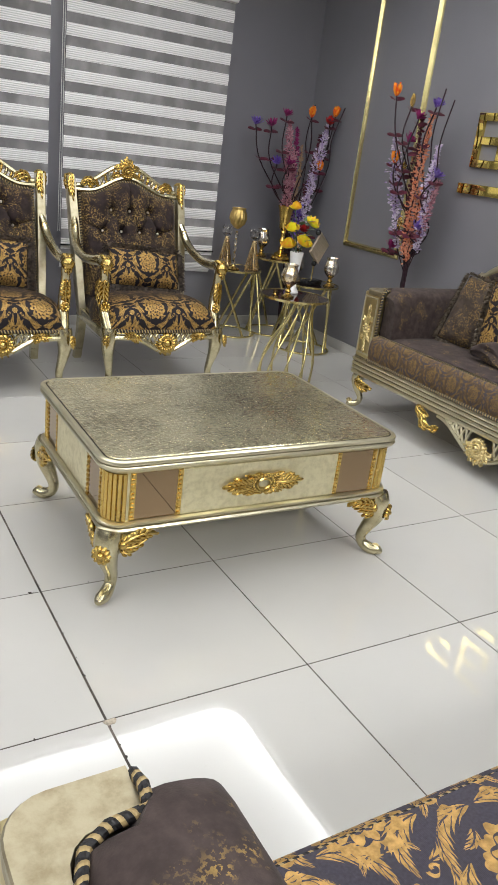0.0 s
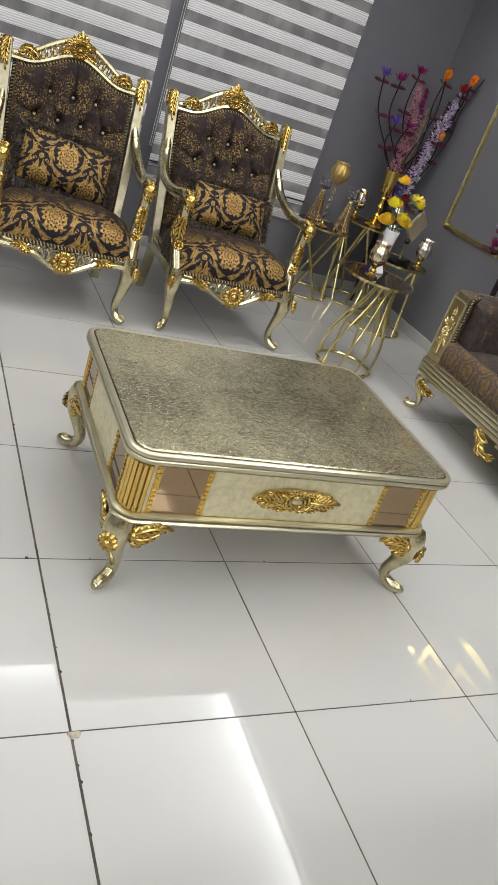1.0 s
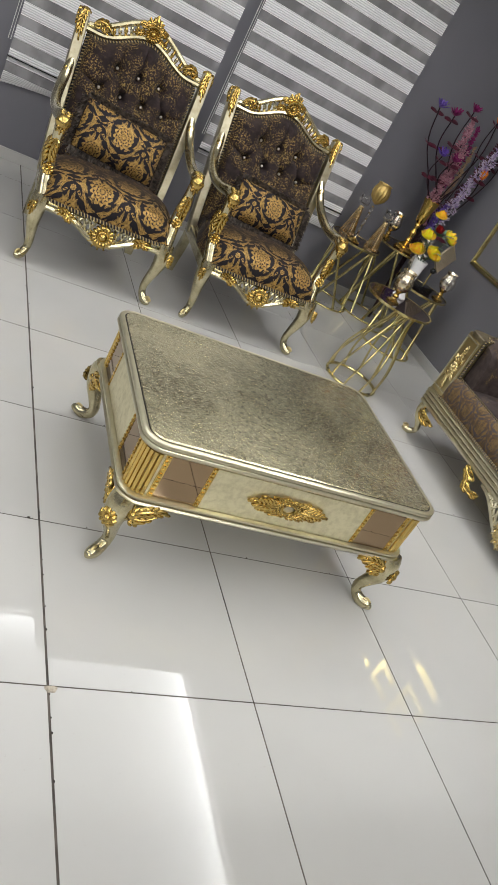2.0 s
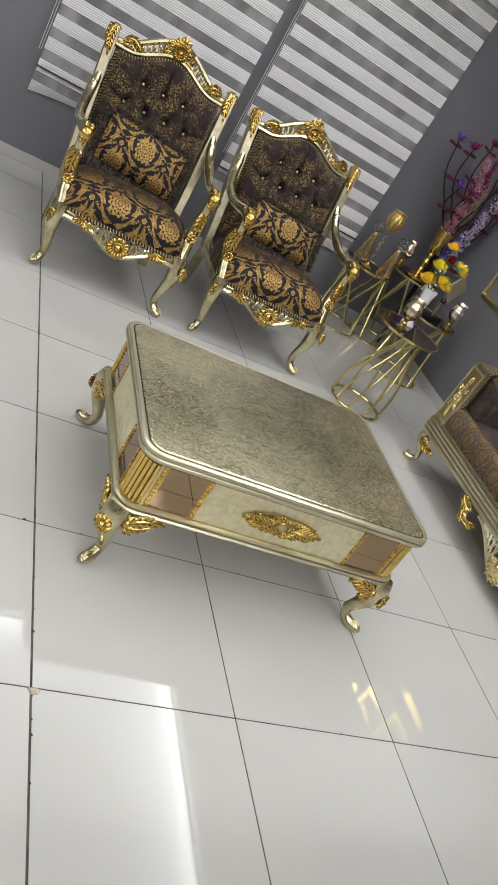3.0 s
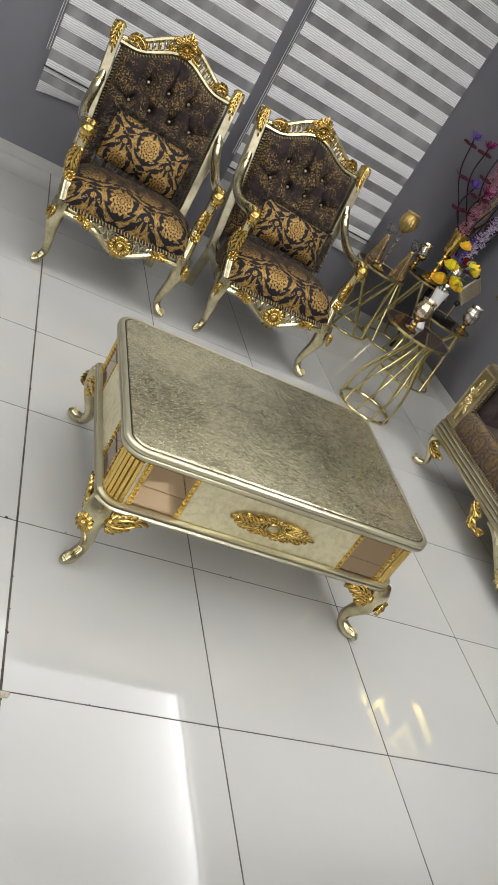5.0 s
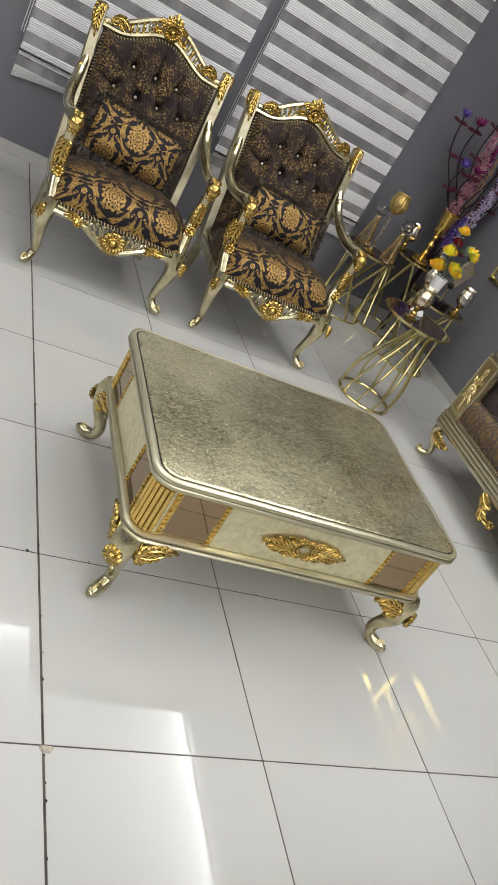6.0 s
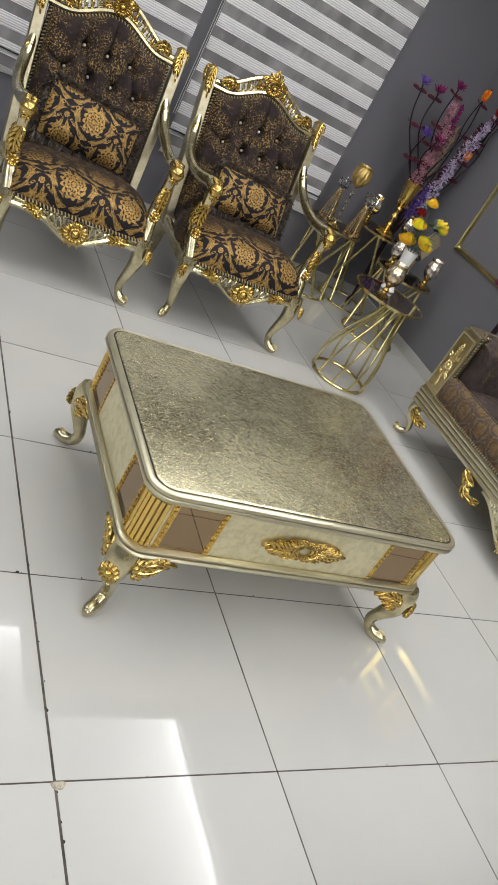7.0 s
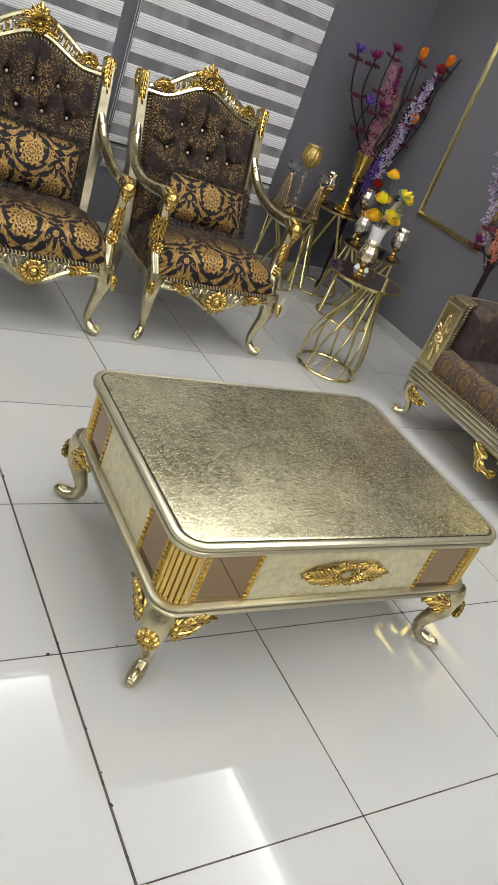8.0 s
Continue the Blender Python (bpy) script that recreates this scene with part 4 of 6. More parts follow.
    # arms
    for s in (-1, 1):
        ctl = [(0.342, back_y(0.845) - 0.01, 0.850, 0.021), (0.350, 0.655, 0.800, 0.025), (0.362, 0.585, 0.735, 0.026), (0.372, 0.48, 0.690, 0.026),
               (0.372, 0.35, 0.672, 0.026), (0.364, 0.22, 0.680, 0.029), (0.352, 0.13, 0.693, 0.032), (0.344, 0.075, 0.680, 0.029)]
        p = spline([(s * a, b, z, r) for a, b, z, r in ctl], 6)
        bm = tube(NEW(), [q[:3] for q in p], [q[3] for q in p], 12)
        arm = part("arm", bm, BURNISH, c)
        ctl = [(0.345, 0.085, 0.672, 0.028), (0.341, 0.090, 0.600, 0.024), (0.338, 0.108, 0.520, 0.026), (0.334, 0.092, 0.440, 0.031), (0.327, 0.055, 0.375, 0.034), (0.322, 0.030, 0.335, 0.034)]
        p = spline([(s * a, b, z, r) for a, b, z, r in ctl], 6)
        bm = tube(NEW(), [q[:3] for q in p], [q[3] for q in p], 12, up=(1, 0, 0))
        part("arm_post", bm, BURNISH, arm)
        bm = NEW()
        h = Vector((s * 0.343, 0.055, 0.684))
        lathe(bm, ((0.0, -0.040), (0.020, -0.035), (0.032, -0.016), (0.036, 0.005), (0.030, 0.024), (0.016, 0.036), (0, 0.039)), 18, h, Matrix.Rotation(radians(80), 3, "X"), 0.06, 6)
        leaf(bm, h + Vector((0, 0.0, 0.026)), (0, 1, 0.05), (0, 0, 1), 0.070, 0.046, 0.0, 3, 0.011)
        leaf(bm, h + Vector((0, -0.02, -0.006)), (0, 0.25, -1), (0, -1, 0), 0.050, 0.036, 0.0, 2, 0.011)
        part("arm_hand", bm, GOLD, arm, "gilt scrolled hand rest")
        bm = NEW()
        leaf(bm, (s * 0.338, 0.074, 0.600), (0, 0.05, -1), (s * 0.35, -1, 0), 0.135, 0.048, 0.0, 4, 0.015)
        rosette(bm, (s * 0.336, 0.064, 0.455), (s * 0.3, -1, 0), 0.031, 9, 0.020)
        leaf(bm, (s * 0.358, 0.098, 0.60), (0, 0.0, -1), (s, -0.3, 0), 0.15, 0.038, 0.0, 4, 0.012)
        part("post_leaf", bm, GOLD, arm)
        bm = NEW()
        leaf(bm, (s * 0.352, 0.655, 0.812), (0, -0.35, -0.8), (0, -0.9, 0.4), 0.055, 0.028, 0.0, 2, 0.022)
        part("elbow_leaf", bm, GOLD, arm)

    # rails
    for s in (-1, 1):
        bm = NEW()
        box(bm, (s * 0.330, 0.32, 0.312), (0.03, 0.58, 0.062), 0.006, Matrix.Rotation(radians(s * 2.0), 3, "Z"))
        part("side_rail", bm, BURNISH, c)
    part("rear_rail", box(NEW(), (0, 0.60, 0.318), (0.56, 0.028, 0.062), 0.005), BURNISH, c)
    bm = NEW()
    tube(bm, [(x, 0.002 - 0.016 * (1 - (x / 0.3) ** 2), 0.329) for x in np.linspace(-0.3, 0.3, 21)], 0.0085, 8, squash=0.9)
    rail = part("front_rail", bm, BURNISH, c)
    bm = NEW()

    def low_z(x):
        return 0.302 - 0.075 * (0.5 + 0.5 * math.cos(math.pi * min(1, abs(x) / 0.20)))
    tube(bm, [(x, -0.004 - 0.014 * (1 - (x / 0.3) ** 2), low_z(x)) for x in np.linspace(-0.3, 0.3, 31)], 0.0165, 8)
    part("apron_arch", bm, BURNISH, rail)
    for s in (-1, 1):
        for k in range(4):
            x = s * (0.066 + 0.031 * k)
            za, zb = low_z(x) + 0.004, 0.322
            y = -0.016
            for e in (-1, 1):
                part("lattice_bar", tube(NEW(), [(x - e * 0.014, y, za), (x - e * 0.004, y - 0.004, za * 0.7 + zb * 0.3), (x + e * 0.004, y - 0.004, za * 0.3 + zb * 0.7), (x + e * 0.014, y, zb)], [0.0085, 0.0072, 0.0072, 0.0085], 7), BURNISH, rail)
    bm = NEW()
    rosette(bm, (0, -0.032, 0.276), (0, -1, 0), 0.060, 16, 0.026)
    for r, w in ((0.024, 0.0060), (0.045, 0.0076)):
        tube(bm, [(r * math.cos(2 * math.pi * q / 24), -0.046 + 0.004 * (r > 0.03), 0.276 + r * math.sin(2 * math.pi * q / 24)) for q in range(24)], w, 7, closed=True)
    for a in (104, 130, 155, 180, 205, 230, 256):
        al = Vector((math.sin(radians(a)), 0, math.cos(radians(a))))
        leaf(bm, Vector((0, -0.014, 0.276)) + al * 0.042, al, (0, -1, 0), 0.033, 0.034, 0.0, 1, 0.018)
    part("apron_flower", bm, GOLD, rail, "gilt carved apron flower")
    for s in (-1, 1):
        bm = NEW()
        leaf(bm, (s * 0.205, -0.014, 0.318), (-s, 0, -0.55), (0, -1, 0), 0.072, 0.042, 0.0, 3, 0.017)
        leaf(bm, (s * 0.185, -0.014, 0.318), (s, 0, -0.15), (0, -1, 0), 0.068, 0.038, 0.0, 3, 0.017)
        part("apron_leaf", bm, GOLD, rail)
        # front leg
        bm = cabriole(NEW(), s * 0.316, 0.026, 0.345, s * 0.75, -0.9, 1.18)
        leg = part("front_leg", bm, BURNISH, c)
        part("toe_scroll", toe_curl(NEW(), s * 0.316, 0.026, s * 0.75, -0.9, 1.0), SOFTGOLD, leg)
        bm = NEW()
        d = Vector((s * 0.45, -0.9, 0)).normalized()
        b0 = Vector((s * 0.330, 0.005, 0.318)) + d * 0.052
        leaf(bm, b0 + Vector((0, 0, 0.005)), Vector((0, 0, -1)) + d * 0.12, d, 0.070, 0.032, 0.0, 3, 0.009)
        part("knee_leaf", bm, GOLD, leg)
        bm = NEW()
        p = [(s * 0.30, 0.595, 0.34), (s * 0.302, 0.612, 0.18), (s * 0.305, 0.66, 0.0)]
        rings = []
        for x, y, z in p:
            a = 0.024 - 0.006 * (0.34 - z)
            rings.append([bm.verts.new((x + e * a, y + f * a, z)) for e, f in ((-1, -1), (1, -1), (1, 1), (-1, 1))])
        for A, B in zip(rings, rings[1:]):
            for k in range(4):
                bm.faces.new((A[k], A[(k + 1) % 4], B[(k + 1) % 4], B[k]))
        for r in (rings[0], rings[-1]):
            bm.faces.new(r)
        part("rear_leg", bm, BURNISH, c, smooth=False)
    return c


chair = build_armchair()
chair.matrix_basis = pose(1.190, 2.440, 0, 0, 0, -1.2)
copy_thing(chair, pose(0.292, 2.462, 0, 0, 0, -2.6))

cushion = fringed_pillow("black and gold damask lumbar cushion with frayed fringe on an armchair", 0.465, 0.230, 0.125, DAMASK, 5)
cushion.matrix_basis = pose(1.220, 2.872, 0.606, -26, 4, 2)
cushion_b = fringed_pillow("fuller black and gold damask cushion, frayed fringe, on an armchair", 0.465, 0.265, 0.135, DAMASK, 6)
cushion_b.matrix_basis = pose(0.300, 2.880, 0.622, -24, 5, -3)


# ---- sofas ----
CAPM = mat_leafed("pale_gold_leaf_cap", (0.41, 0.36, 0.25), (0.24, 0.19, 0.11), 0.46, 60, 0.7, 0.35)

def build_sofa(seat_cloth, label, group):
    """A three-seat sofa; its front runs along y = 0 and faces -y."""
    f = thing("sofa", label, "sofa", group)
    W, D = 1.04, 0.78
    lip = -0.022
    # seat: brocade front, plain top
    bm = NEW()

    def front(i, j):
        x = (2 * i - 1) * 0.906
        a = j * math.pi / 2
        return (x, lip + 0.006 + 0.035 * (1 - math.cos(a)) - 0.012 * math.sin(math.pi * j), 0.315 + 0.145 * math.sin(a * 0.98))
    surf(bm, front, 40, 8, lambda i, j: (1.786 * i, 0.17 * j + 0.02))
    part("seat_front", bm, seat_cloth, f, "patterned seat front")
    bm = NEW()
    surf(bm, lambda i, j: ((2 * i - 1) * 0.906, lip + 0.041 + (0.53 - lip) * j, 0.46 + 0.022 * math.sin(math.pi * min(1, j * 1.3 + 0.1)) * (1 - (2 * i - 1) ** 6) + 0.004 * noise.noise(Vector((i * 9, j * 4, 2)))), 40, 12, lambda i, j: (1.786 * i, 0.19 + 0.52 * j))
    part("seat_top", bm, CHENP if seat_cloth is BROCADE else seat_cloth, f)
    bm = NEW()
    tube(bm, [(x, lip + 0.039, 0.461) for x in np.linspace(-0.906, 0.906, 45)], 0.0038, 6)
    tube(bm, [(x, lip - 0.004, 0.318) for x in np.linspace(-0.906, 0.906, 45)], 0.0085, 6)
    part("seat_piping", bm, ROPE, f, "twisted black and gold piping")
    # reeded front rail
    bm = NEW()
    prof = [(0.03, 0.205), (-0.004, 0.205)]
    for k in range(4):
        z = 0.212 + 0.024 * k
        prof += [(-0.010, z), (-0.014, z + 0.009), (-0.010, z + 0.018), (-0.002, z + 0.0205)]
    prof += [(-0.004, 0.310), (0.03, 0.311)]
    rings = [[bm.verts.new((x, y, z)) for y, z in prof] for x in (-W, W)]
    for i in range(len(prof) - 1):
        bm.faces.new((rings[0][i], rings[0][i + 1], rings[1][i + 1], rings[1][i]))
    for r in rings:
        bm.faces.new(r)
    rail = part("front_rail", bm, CHAMP, f, "champagne reeded front rail")
    # pierced apron
    def low_z(x):
        return 0.195 - 0.115 * (0.5 + 0.5 * math.cos(math.pi * min(1, abs(x) / 0.30)))
    bm = NEW()
    tube(bm, [(x, 0.004, low_z(x)) for x in np.linspace(-0.31, 0.31, 31)], 0.011, 8)
    part("apron_arch", bm, CHAMP, rail)
    for k in range(14):
        x = -0.235 + 0.47 * k / 13
        if abs(x) > 0.055:
            za, zb = low_z(x) + 0.004, 0.206
            for e in (-1, 1):
                part("lattice_bar", tube(NEW(), [(x - e * 0.018, 0.006, za), (x, 0.002, (za + zb) / 2), (x + e * 0.018, 0.006, zb)], 0.0080, 6), CHAMP, rail)
    bm = NEW()
    rosette(bm, (0, -0.006, 0.142), (0, -1, 0), 0.056, 16, 0.028)
    for r, w in ((0.023, 0.0060), (0.042, 0.0076)):
        tube(bm, [(r * math.cos(2 * math.pi * q / 24), -0.022 + 0.004 * (r > 0.03), 0.142 + r * math.sin(2 * math.pi * q / 24)) for q in range(24)], w, 7, closed=True)
    for a in (98, 125, 152, 180, 208, 235, 262):
        al = Vector((math.sin(radians(a)), 0, math.cos(radians(a))))
        leaf(bm, Vector((0, 0.0, 0.142)) + al * 0.040, al, (0, -1, 0), 0.050, 0.036, 0.0, 2, 0.016)
    part("apron_flower", bm, SOFTGOLD, rail, "gilt carved apron flower")
    for s in (-1, 1):
        bm = NEW()
        leaf(bm, (s * 0.46, 0.0, 0.200), (-s, 0, -0.35), (0, -1, 0), 0.10, 0.044, 0.0, 3, 0.016)
        leaf(bm, (s * 0.40, -0.002, 0.172), (-s, 0, -0.9), (0, -1, 0), 0.10, 0.046, 0.0, 3, 0.018, -s * 0.4)
        tube(bm, [(s * (0.425 + 0.028 * (1 - q / 26) * math.cos(q * 0.45)), -0.006, 0.165 + 0.028 * (1 - q / 26) * math.sin(q * 0.45)) for q in range(20)], 0.010, 7)
        leaf(bm, (s * 0.335, 0.0, 0.115), (-s, 0, 0.5), (0, -1, 0), 0.06, 0.035, 0.0, 3, 0.012)
        part("apron_scroll", bm, GOLD, rail, "gilt leaf scroll")
        # legs
        bm = cabriole(NEW(), s * (W - 0.040), 0.040, 0.212, s, -1, 1.0)
        leg = part("front_leg", bm, BURNISH, f)
        part("toe_scroll", toe_curl(NEW(), s * (W - 0.040), 0.040, s, -1, 0.85), SOFTGOLD, leg)
        bm = NEW()
        leaf(bm, (s * (W - 0.055), -0.004, 0.178), (-s, 0, -0.14), (0, -1, 0), 0.150, 0.048, 0.0, 4, 0.020)
        leaf(bm, (s * (W - 0.10), -0.004, 0.165), (-s, 0, -0.5), (0, -1, 0), 0.07, 0.036, 0.0, 3, 0.012)
        part("knee_leaf", bm, GOLD, leg)
        part("rear_leg", box(NEW(), (s * (W - 0.06), D - 0.05, 0.105), (0.05, 0.05, 0.21), 0.005), CHAMP, f)
        # arm: gilt front and outer panels, upholstered inner block
        arm = part("arm_front", box(NEW(), (s * (W - 0.066), 0.018, 0.499), (0.132, 0.045, 0.376), 0.010), GOLDC, f, "dull gold arm front with carved spray")
        bm = NEW()
        out = [(0.142, -0.010), (0.060, -0.010)] + [(0.052 - 0.056 * math.sin(radians(a)), 0.046 - 0.056 * math.cos(radians(a))) for a in range(0, 91, 15)] + [(-0.004, 0.76), (0.046, 0.76), (0.046, 0.115)]
        out += [(0.091 - 0.045 * math.cos(radians(a)), 0.105 - 0.045 * math.sin(radians(a))) for a in range(0, 91, 22)] + [(0.142, 0.058)]
        lo = [bm.verts.new((s * (W - p), q, 0.674)) for p, q in out]
        mi = [bm.verts.new((s * (W - p), q, 0.697)) for p, q in out]
        hi = [bm.verts.new((s * (W - (p * 0.97 + 0.002)), q + (0.003 if q < 0.05 else -0.002), 0.701)) for p, q in out]
        for A, B in ((lo, mi), (mi, hi)):
            for k in range(len(out)):
                bm.faces.new((A[k], A[(k + 1) % len(out)], B[(k + 1) % len(out)], B[k]))
        bm.faces.new(lo)
        bm.faces.new(hi)
        bmesh.ops.triangulate(bm, faces=[f for f in bm.faces if len(f.verts) > 4])
        part("arm_cap", bm, CAPM, arm, smooth=False)
        bm = NEW()
        for a in ((-0.055, 0.34, 0.655), (0.055, 0.34, 0.655)):
            tube(bm, [(s * (W - 0.066) + a[0], -0.006, a[1]), (s * (W - 0.066) + a[0], -0.006, a[2])], 0.005, 6, up=(1, 0, 0))
        for z in (0.34, 0.66):
            tube(bm, [(s * (W - 0.066) - 0.055, -0.006, z), (s * (W - 0.066) + 0.055, -0.006, z)], 0.005, 6)
        part("arm_beading", bm, CHAMP, arm)
        bm = NEW()
        cx = s * (W - 0.066)
        rosette(bm, (cx, -0.004, 0.482), (0, -1, 0), 0.032, 12, 0.018)
        for dz, e in ((1, 1), (-1, -1)):
            for a in (-28, 0, 28):
                al = Vector((math.sin(radians(a)), 0, dz * math.cos(radians(a))))
                leaf(bm, Vector((cx, -0.003, 0.482)) + al * 0.024, al, (0, -1, 0), 0.085 if a == 0 else 0.055, 0.022, 0.0, 4 if a == 0 else 2, 0.009)
            leaf(bm, Vector((cx, -0.003, 0.482 + dz * 0.08)), (0.1, 0, dz), (0, -1, 0), 0.06, 0.022, 0.0, 3, 0.009)
        part("arm_spray", bm, SOFTGOLD, arm, "gilt carved leaf spray")
        part("arm_outer", box(NEW(), (s * (W - 0.022), 0.40, 0.506), (0.045, 0.72, 0.388), 0.008), GOLDC, arm)
        bm = NEW()

        def pad(i, j):
            prof = spline([(0.047, 0.455), (0.047, 0.58), (0.055, 0.690), (0.10, 0.724), (0.18, 0.722), (0.232, 0.695), (0.250, 0.62), (0.253, 0.52), (0.255, 0.455)], 4)
            q = prof[min(len(prof) - 1, int(round(i * (len(prof) - 1))))]
            e = math.sin(math.pi / 2 * min(1, (j * 0.72) / 0.045)) if j < 0.5 else 1
            zz = 0.30 + (q[1] - 0.30) * (0.90 + 0.10 * e)
            y0 = 0.058 if q[0] < 0.132 else 0.058 - 0.040 * min(1, (q[0] - 0.132) / 0.012)
            return (s * (W - max(q[0], 0.049)), y0 + j * (0.745 - y0), zz)
        surf(bm, pad, 32, 24, lambda i, j: (i * 0.6, j * 0.7))
        # rounded front of the pad beside the gilt panel
        ring = [pad(i / 32, 0) for i in range(33)]
        vs = [bm.verts.new(p) for p in ring]
        bm.faces.new(vs)
        part("arm_pad", bm, CHENP, arm, "plain brown chenille arm")
        bm = NEW()
        tube(bm, [(s * (W - p), y, z) for p, y, z in ((0.137, 0.006, 0.33), (0.140, 0.003, 0.52), (0.145, 0.003, 0.66), (0.146, 0.004, 0.698), (0.145, 0.03, 0.708), (0.140, 0.060, 0.708), (0.125, 0.062, 0.706), (0.095, 0.063, 0.704), (0.065, 0.080, 0.704), (0.051, 0.115, 0.704), (0.050, 0.3, 0.704), (0.050, 0.74, 0.704))], 0.0075, 8)
        part("arm_piping", bm, ROPE, arm)
    # back with an arched crest
    def bz(x):
        return 0.80 + 0.30 * math.cos(math.pi / 2 * min(1, abs(x) / 0.86)) ** 0.8
    bm = NEW()

    def bk(i, j):
        x = (2 * i - 1) * 0.84
        zt = bz(x) - 0.01
        z = 0.42 + (zt - 0.42) * j
        e = min(1, (zt - z) / 0.06)
        puff = 0.085 * max(0, (1 - (1 - e) ** 2)) ** 0.5 * min(1, (0.84 - abs(x)) / 0.04 + 0.3)
        return (x, 0.66 + (z - 0.42) * 0.16 - puff, z)
    surf(bm, bk, 50, 24, lambda i, j: (i, j))
    back = part("backrest", bm, CHEN, f, "brown chenille sofa back")
    bm = NEW()
    tube(bm, [(x, 0.665 + (bz(x) - 0.42) * 0.16, bz(x) + 0.008) for x in np.linspace(-0.9, 0.9, 49)], 0.026, 10)
    part("crest_rail", bm, CHAMP, f, "champagne arched crest rail")
    part("rear_panel", surf(NEW(), lambda i, j: ((2 * i - 1) * 0.88, 0.70 + j * 0.08, 0.22 + j * (bz((2 * i - 1) * 0.86) - 0.22)), 24, 4), CHENP, f)
    part("under_frame", box(NEW(), (0, 0.385, 0.262), (2 * W - 0.1, 0.70, 0.09)), GOLDC, f)
    return f


sofa = build_sofa(BROCADE, "brown chenille sofa with brocade seat front and gilt carved champagne frame", "matching sofas")
sofa.matrix_basis = pose(2.190, 0.925, 0, 0, 0, -90)
sofa_b = build_sofa(DAMBIG, "brown chenille sofa with black-gold damask seat and champagne frame", "matching sofas")
sofa_b.matrix_basis = pose(0.605, -0.800, 0, 0, 0, 180)


# ---- side tables ----
def ring(bm, r, z, rad, n=40, c=(0, 0)):
    return tube(bm, [(c[0] + r * math.cos(2 * math.pi * k / n), c[1] + r * math.sin(2 * math.pi * k / n), z) for k in range(n)], rad, 8, closed=True)


def table_disc(t, r, z):
    bm = NEW()
    lathe(bm, ((0, z - 0.004), (r - 0.003, z - 0.004), (r - 0.003, z + 0.001), (0, z + 0.001)), 48)
    part("mirror_top", bm, SMOKE, t, "smoked mirror disc")
    bm = NEW()
    lathe(bm, ((r - 0.004, z - 0.010), (r + 0.004, z - 0.010), (r + 0.004, z + 0.004), (r - 0.0025, z + 0.004), (r - 0.004, z - 0.010)), 48)
    part("top_rim", bm, BRASS, t)


def strut_table(x, y, r, z, turn, label):
    t = thing("side_table", label, "side table", "brass side tables")
    table_disc(t, r, z)
    part("base_ring", ring(NEW(), r * 0.98, 0.008, 0.008), BRASS, t)
    for k in range(4):
        for d in (-1, 1):
            a = math.pi / 2 * k + d * 0.06
            b = a + d * 1.25
            bm = tube(NEW(), [(r * 0.95 * math.cos(a), r * 0.95 * math.sin(a), z - 0.008), (r * 0.97 * math.cos(b), r * 0.97 * math.sin(b), 0.009)], 0.0098, 8)
            part("strut", bm, BRASS, t)
    t.matrix_basis = pose(x, y, 0, 0, 0, turn)
    return t


strut_table(2.288, 3.655, 0.190, 0.50, 20, "brass side table with crossed struts and smoked mirror top")
strut_table(2.665, 3.665, 0.195, 0.585, 50, "taller brass side table with crossed struts and mirror top")
strut_table(2.650, 3.165, 0.200, 0.49, 5, "brass side table with crossed struts in the corner")


def cage_table():
    t = thing("cage_table", "round brass side table on a flaring cage of curved rods", "side table")
    z = 0.558
    table_disc(t, 0.205, z)
    part("base_ring", ring(NEW(), 0.165, 0.010, 0.0095), BRASS, t)
    lean = (0.060, -0.046)
    part("neck_ring", ring(NEW(), 0.055, z - 0.014, 0.008, c=lean), BRASS, t)
    for k in range(10):
        a = 2 * math.pi * k / 10 + 0.2
        p = spline([(lean[0] * (zz / z) ** 1.6 + r * math.cos(a + 0.9 * zz), lean[1] * (zz / z) ** 1.6 + r * math.sin(a + 0.9 * zz), zz) for r, zz in ((0.165, 0.012), (0.170, 0.08), (0.163, 0.17), (0.138, 0.26), (0.100, 0.36), (0.066, 0.46), (0.055, z - 0.012))], 5)
        part("rod", tube(NEW(), p, 0.0066, 8, up=(1, 0.3, 0)), BRASS, t)
    for k in range(3):
        a = 2.1 * k + 0.9
        part("clamp", box(NEW(), (0.165 * math.cos(a), 0.165 * math.sin(a), 0.010), (0.014, 0.022, 0.022), 0.003, Matrix.Rotation(a, 3, "Z")), BLACKM, t, "black clamp")
    t.matrix_basis = pose(1.995, 2.385, 0)


cage_table()

# ---- things on the side tables ----
GLASSM = mat_glass("clear_glass", (0.98, 0.97, 0.95))
MERC = mat_leafed("mercury_glass", (0.92, 0.88, 0.80), (0.40, 0.34, 0.26), 0.12, 70, 0.8, 0.6)
CHGLASS = mat_leafed("champagne_glass", (0.88, 0.78, 0.60), (0.50, 0.38, 0.20), 0.16, 60, 0.7, 0.4)
COPPER = mat_leafed("rose_gold_wire", (0.70, 0.53, 0.29), (0.45, 0.31, 0.14), 0.25, 30)
CERAM = mat_plain("white_ceramic", (0.82, 0.81, 0.80), 0.2, var=0.03)


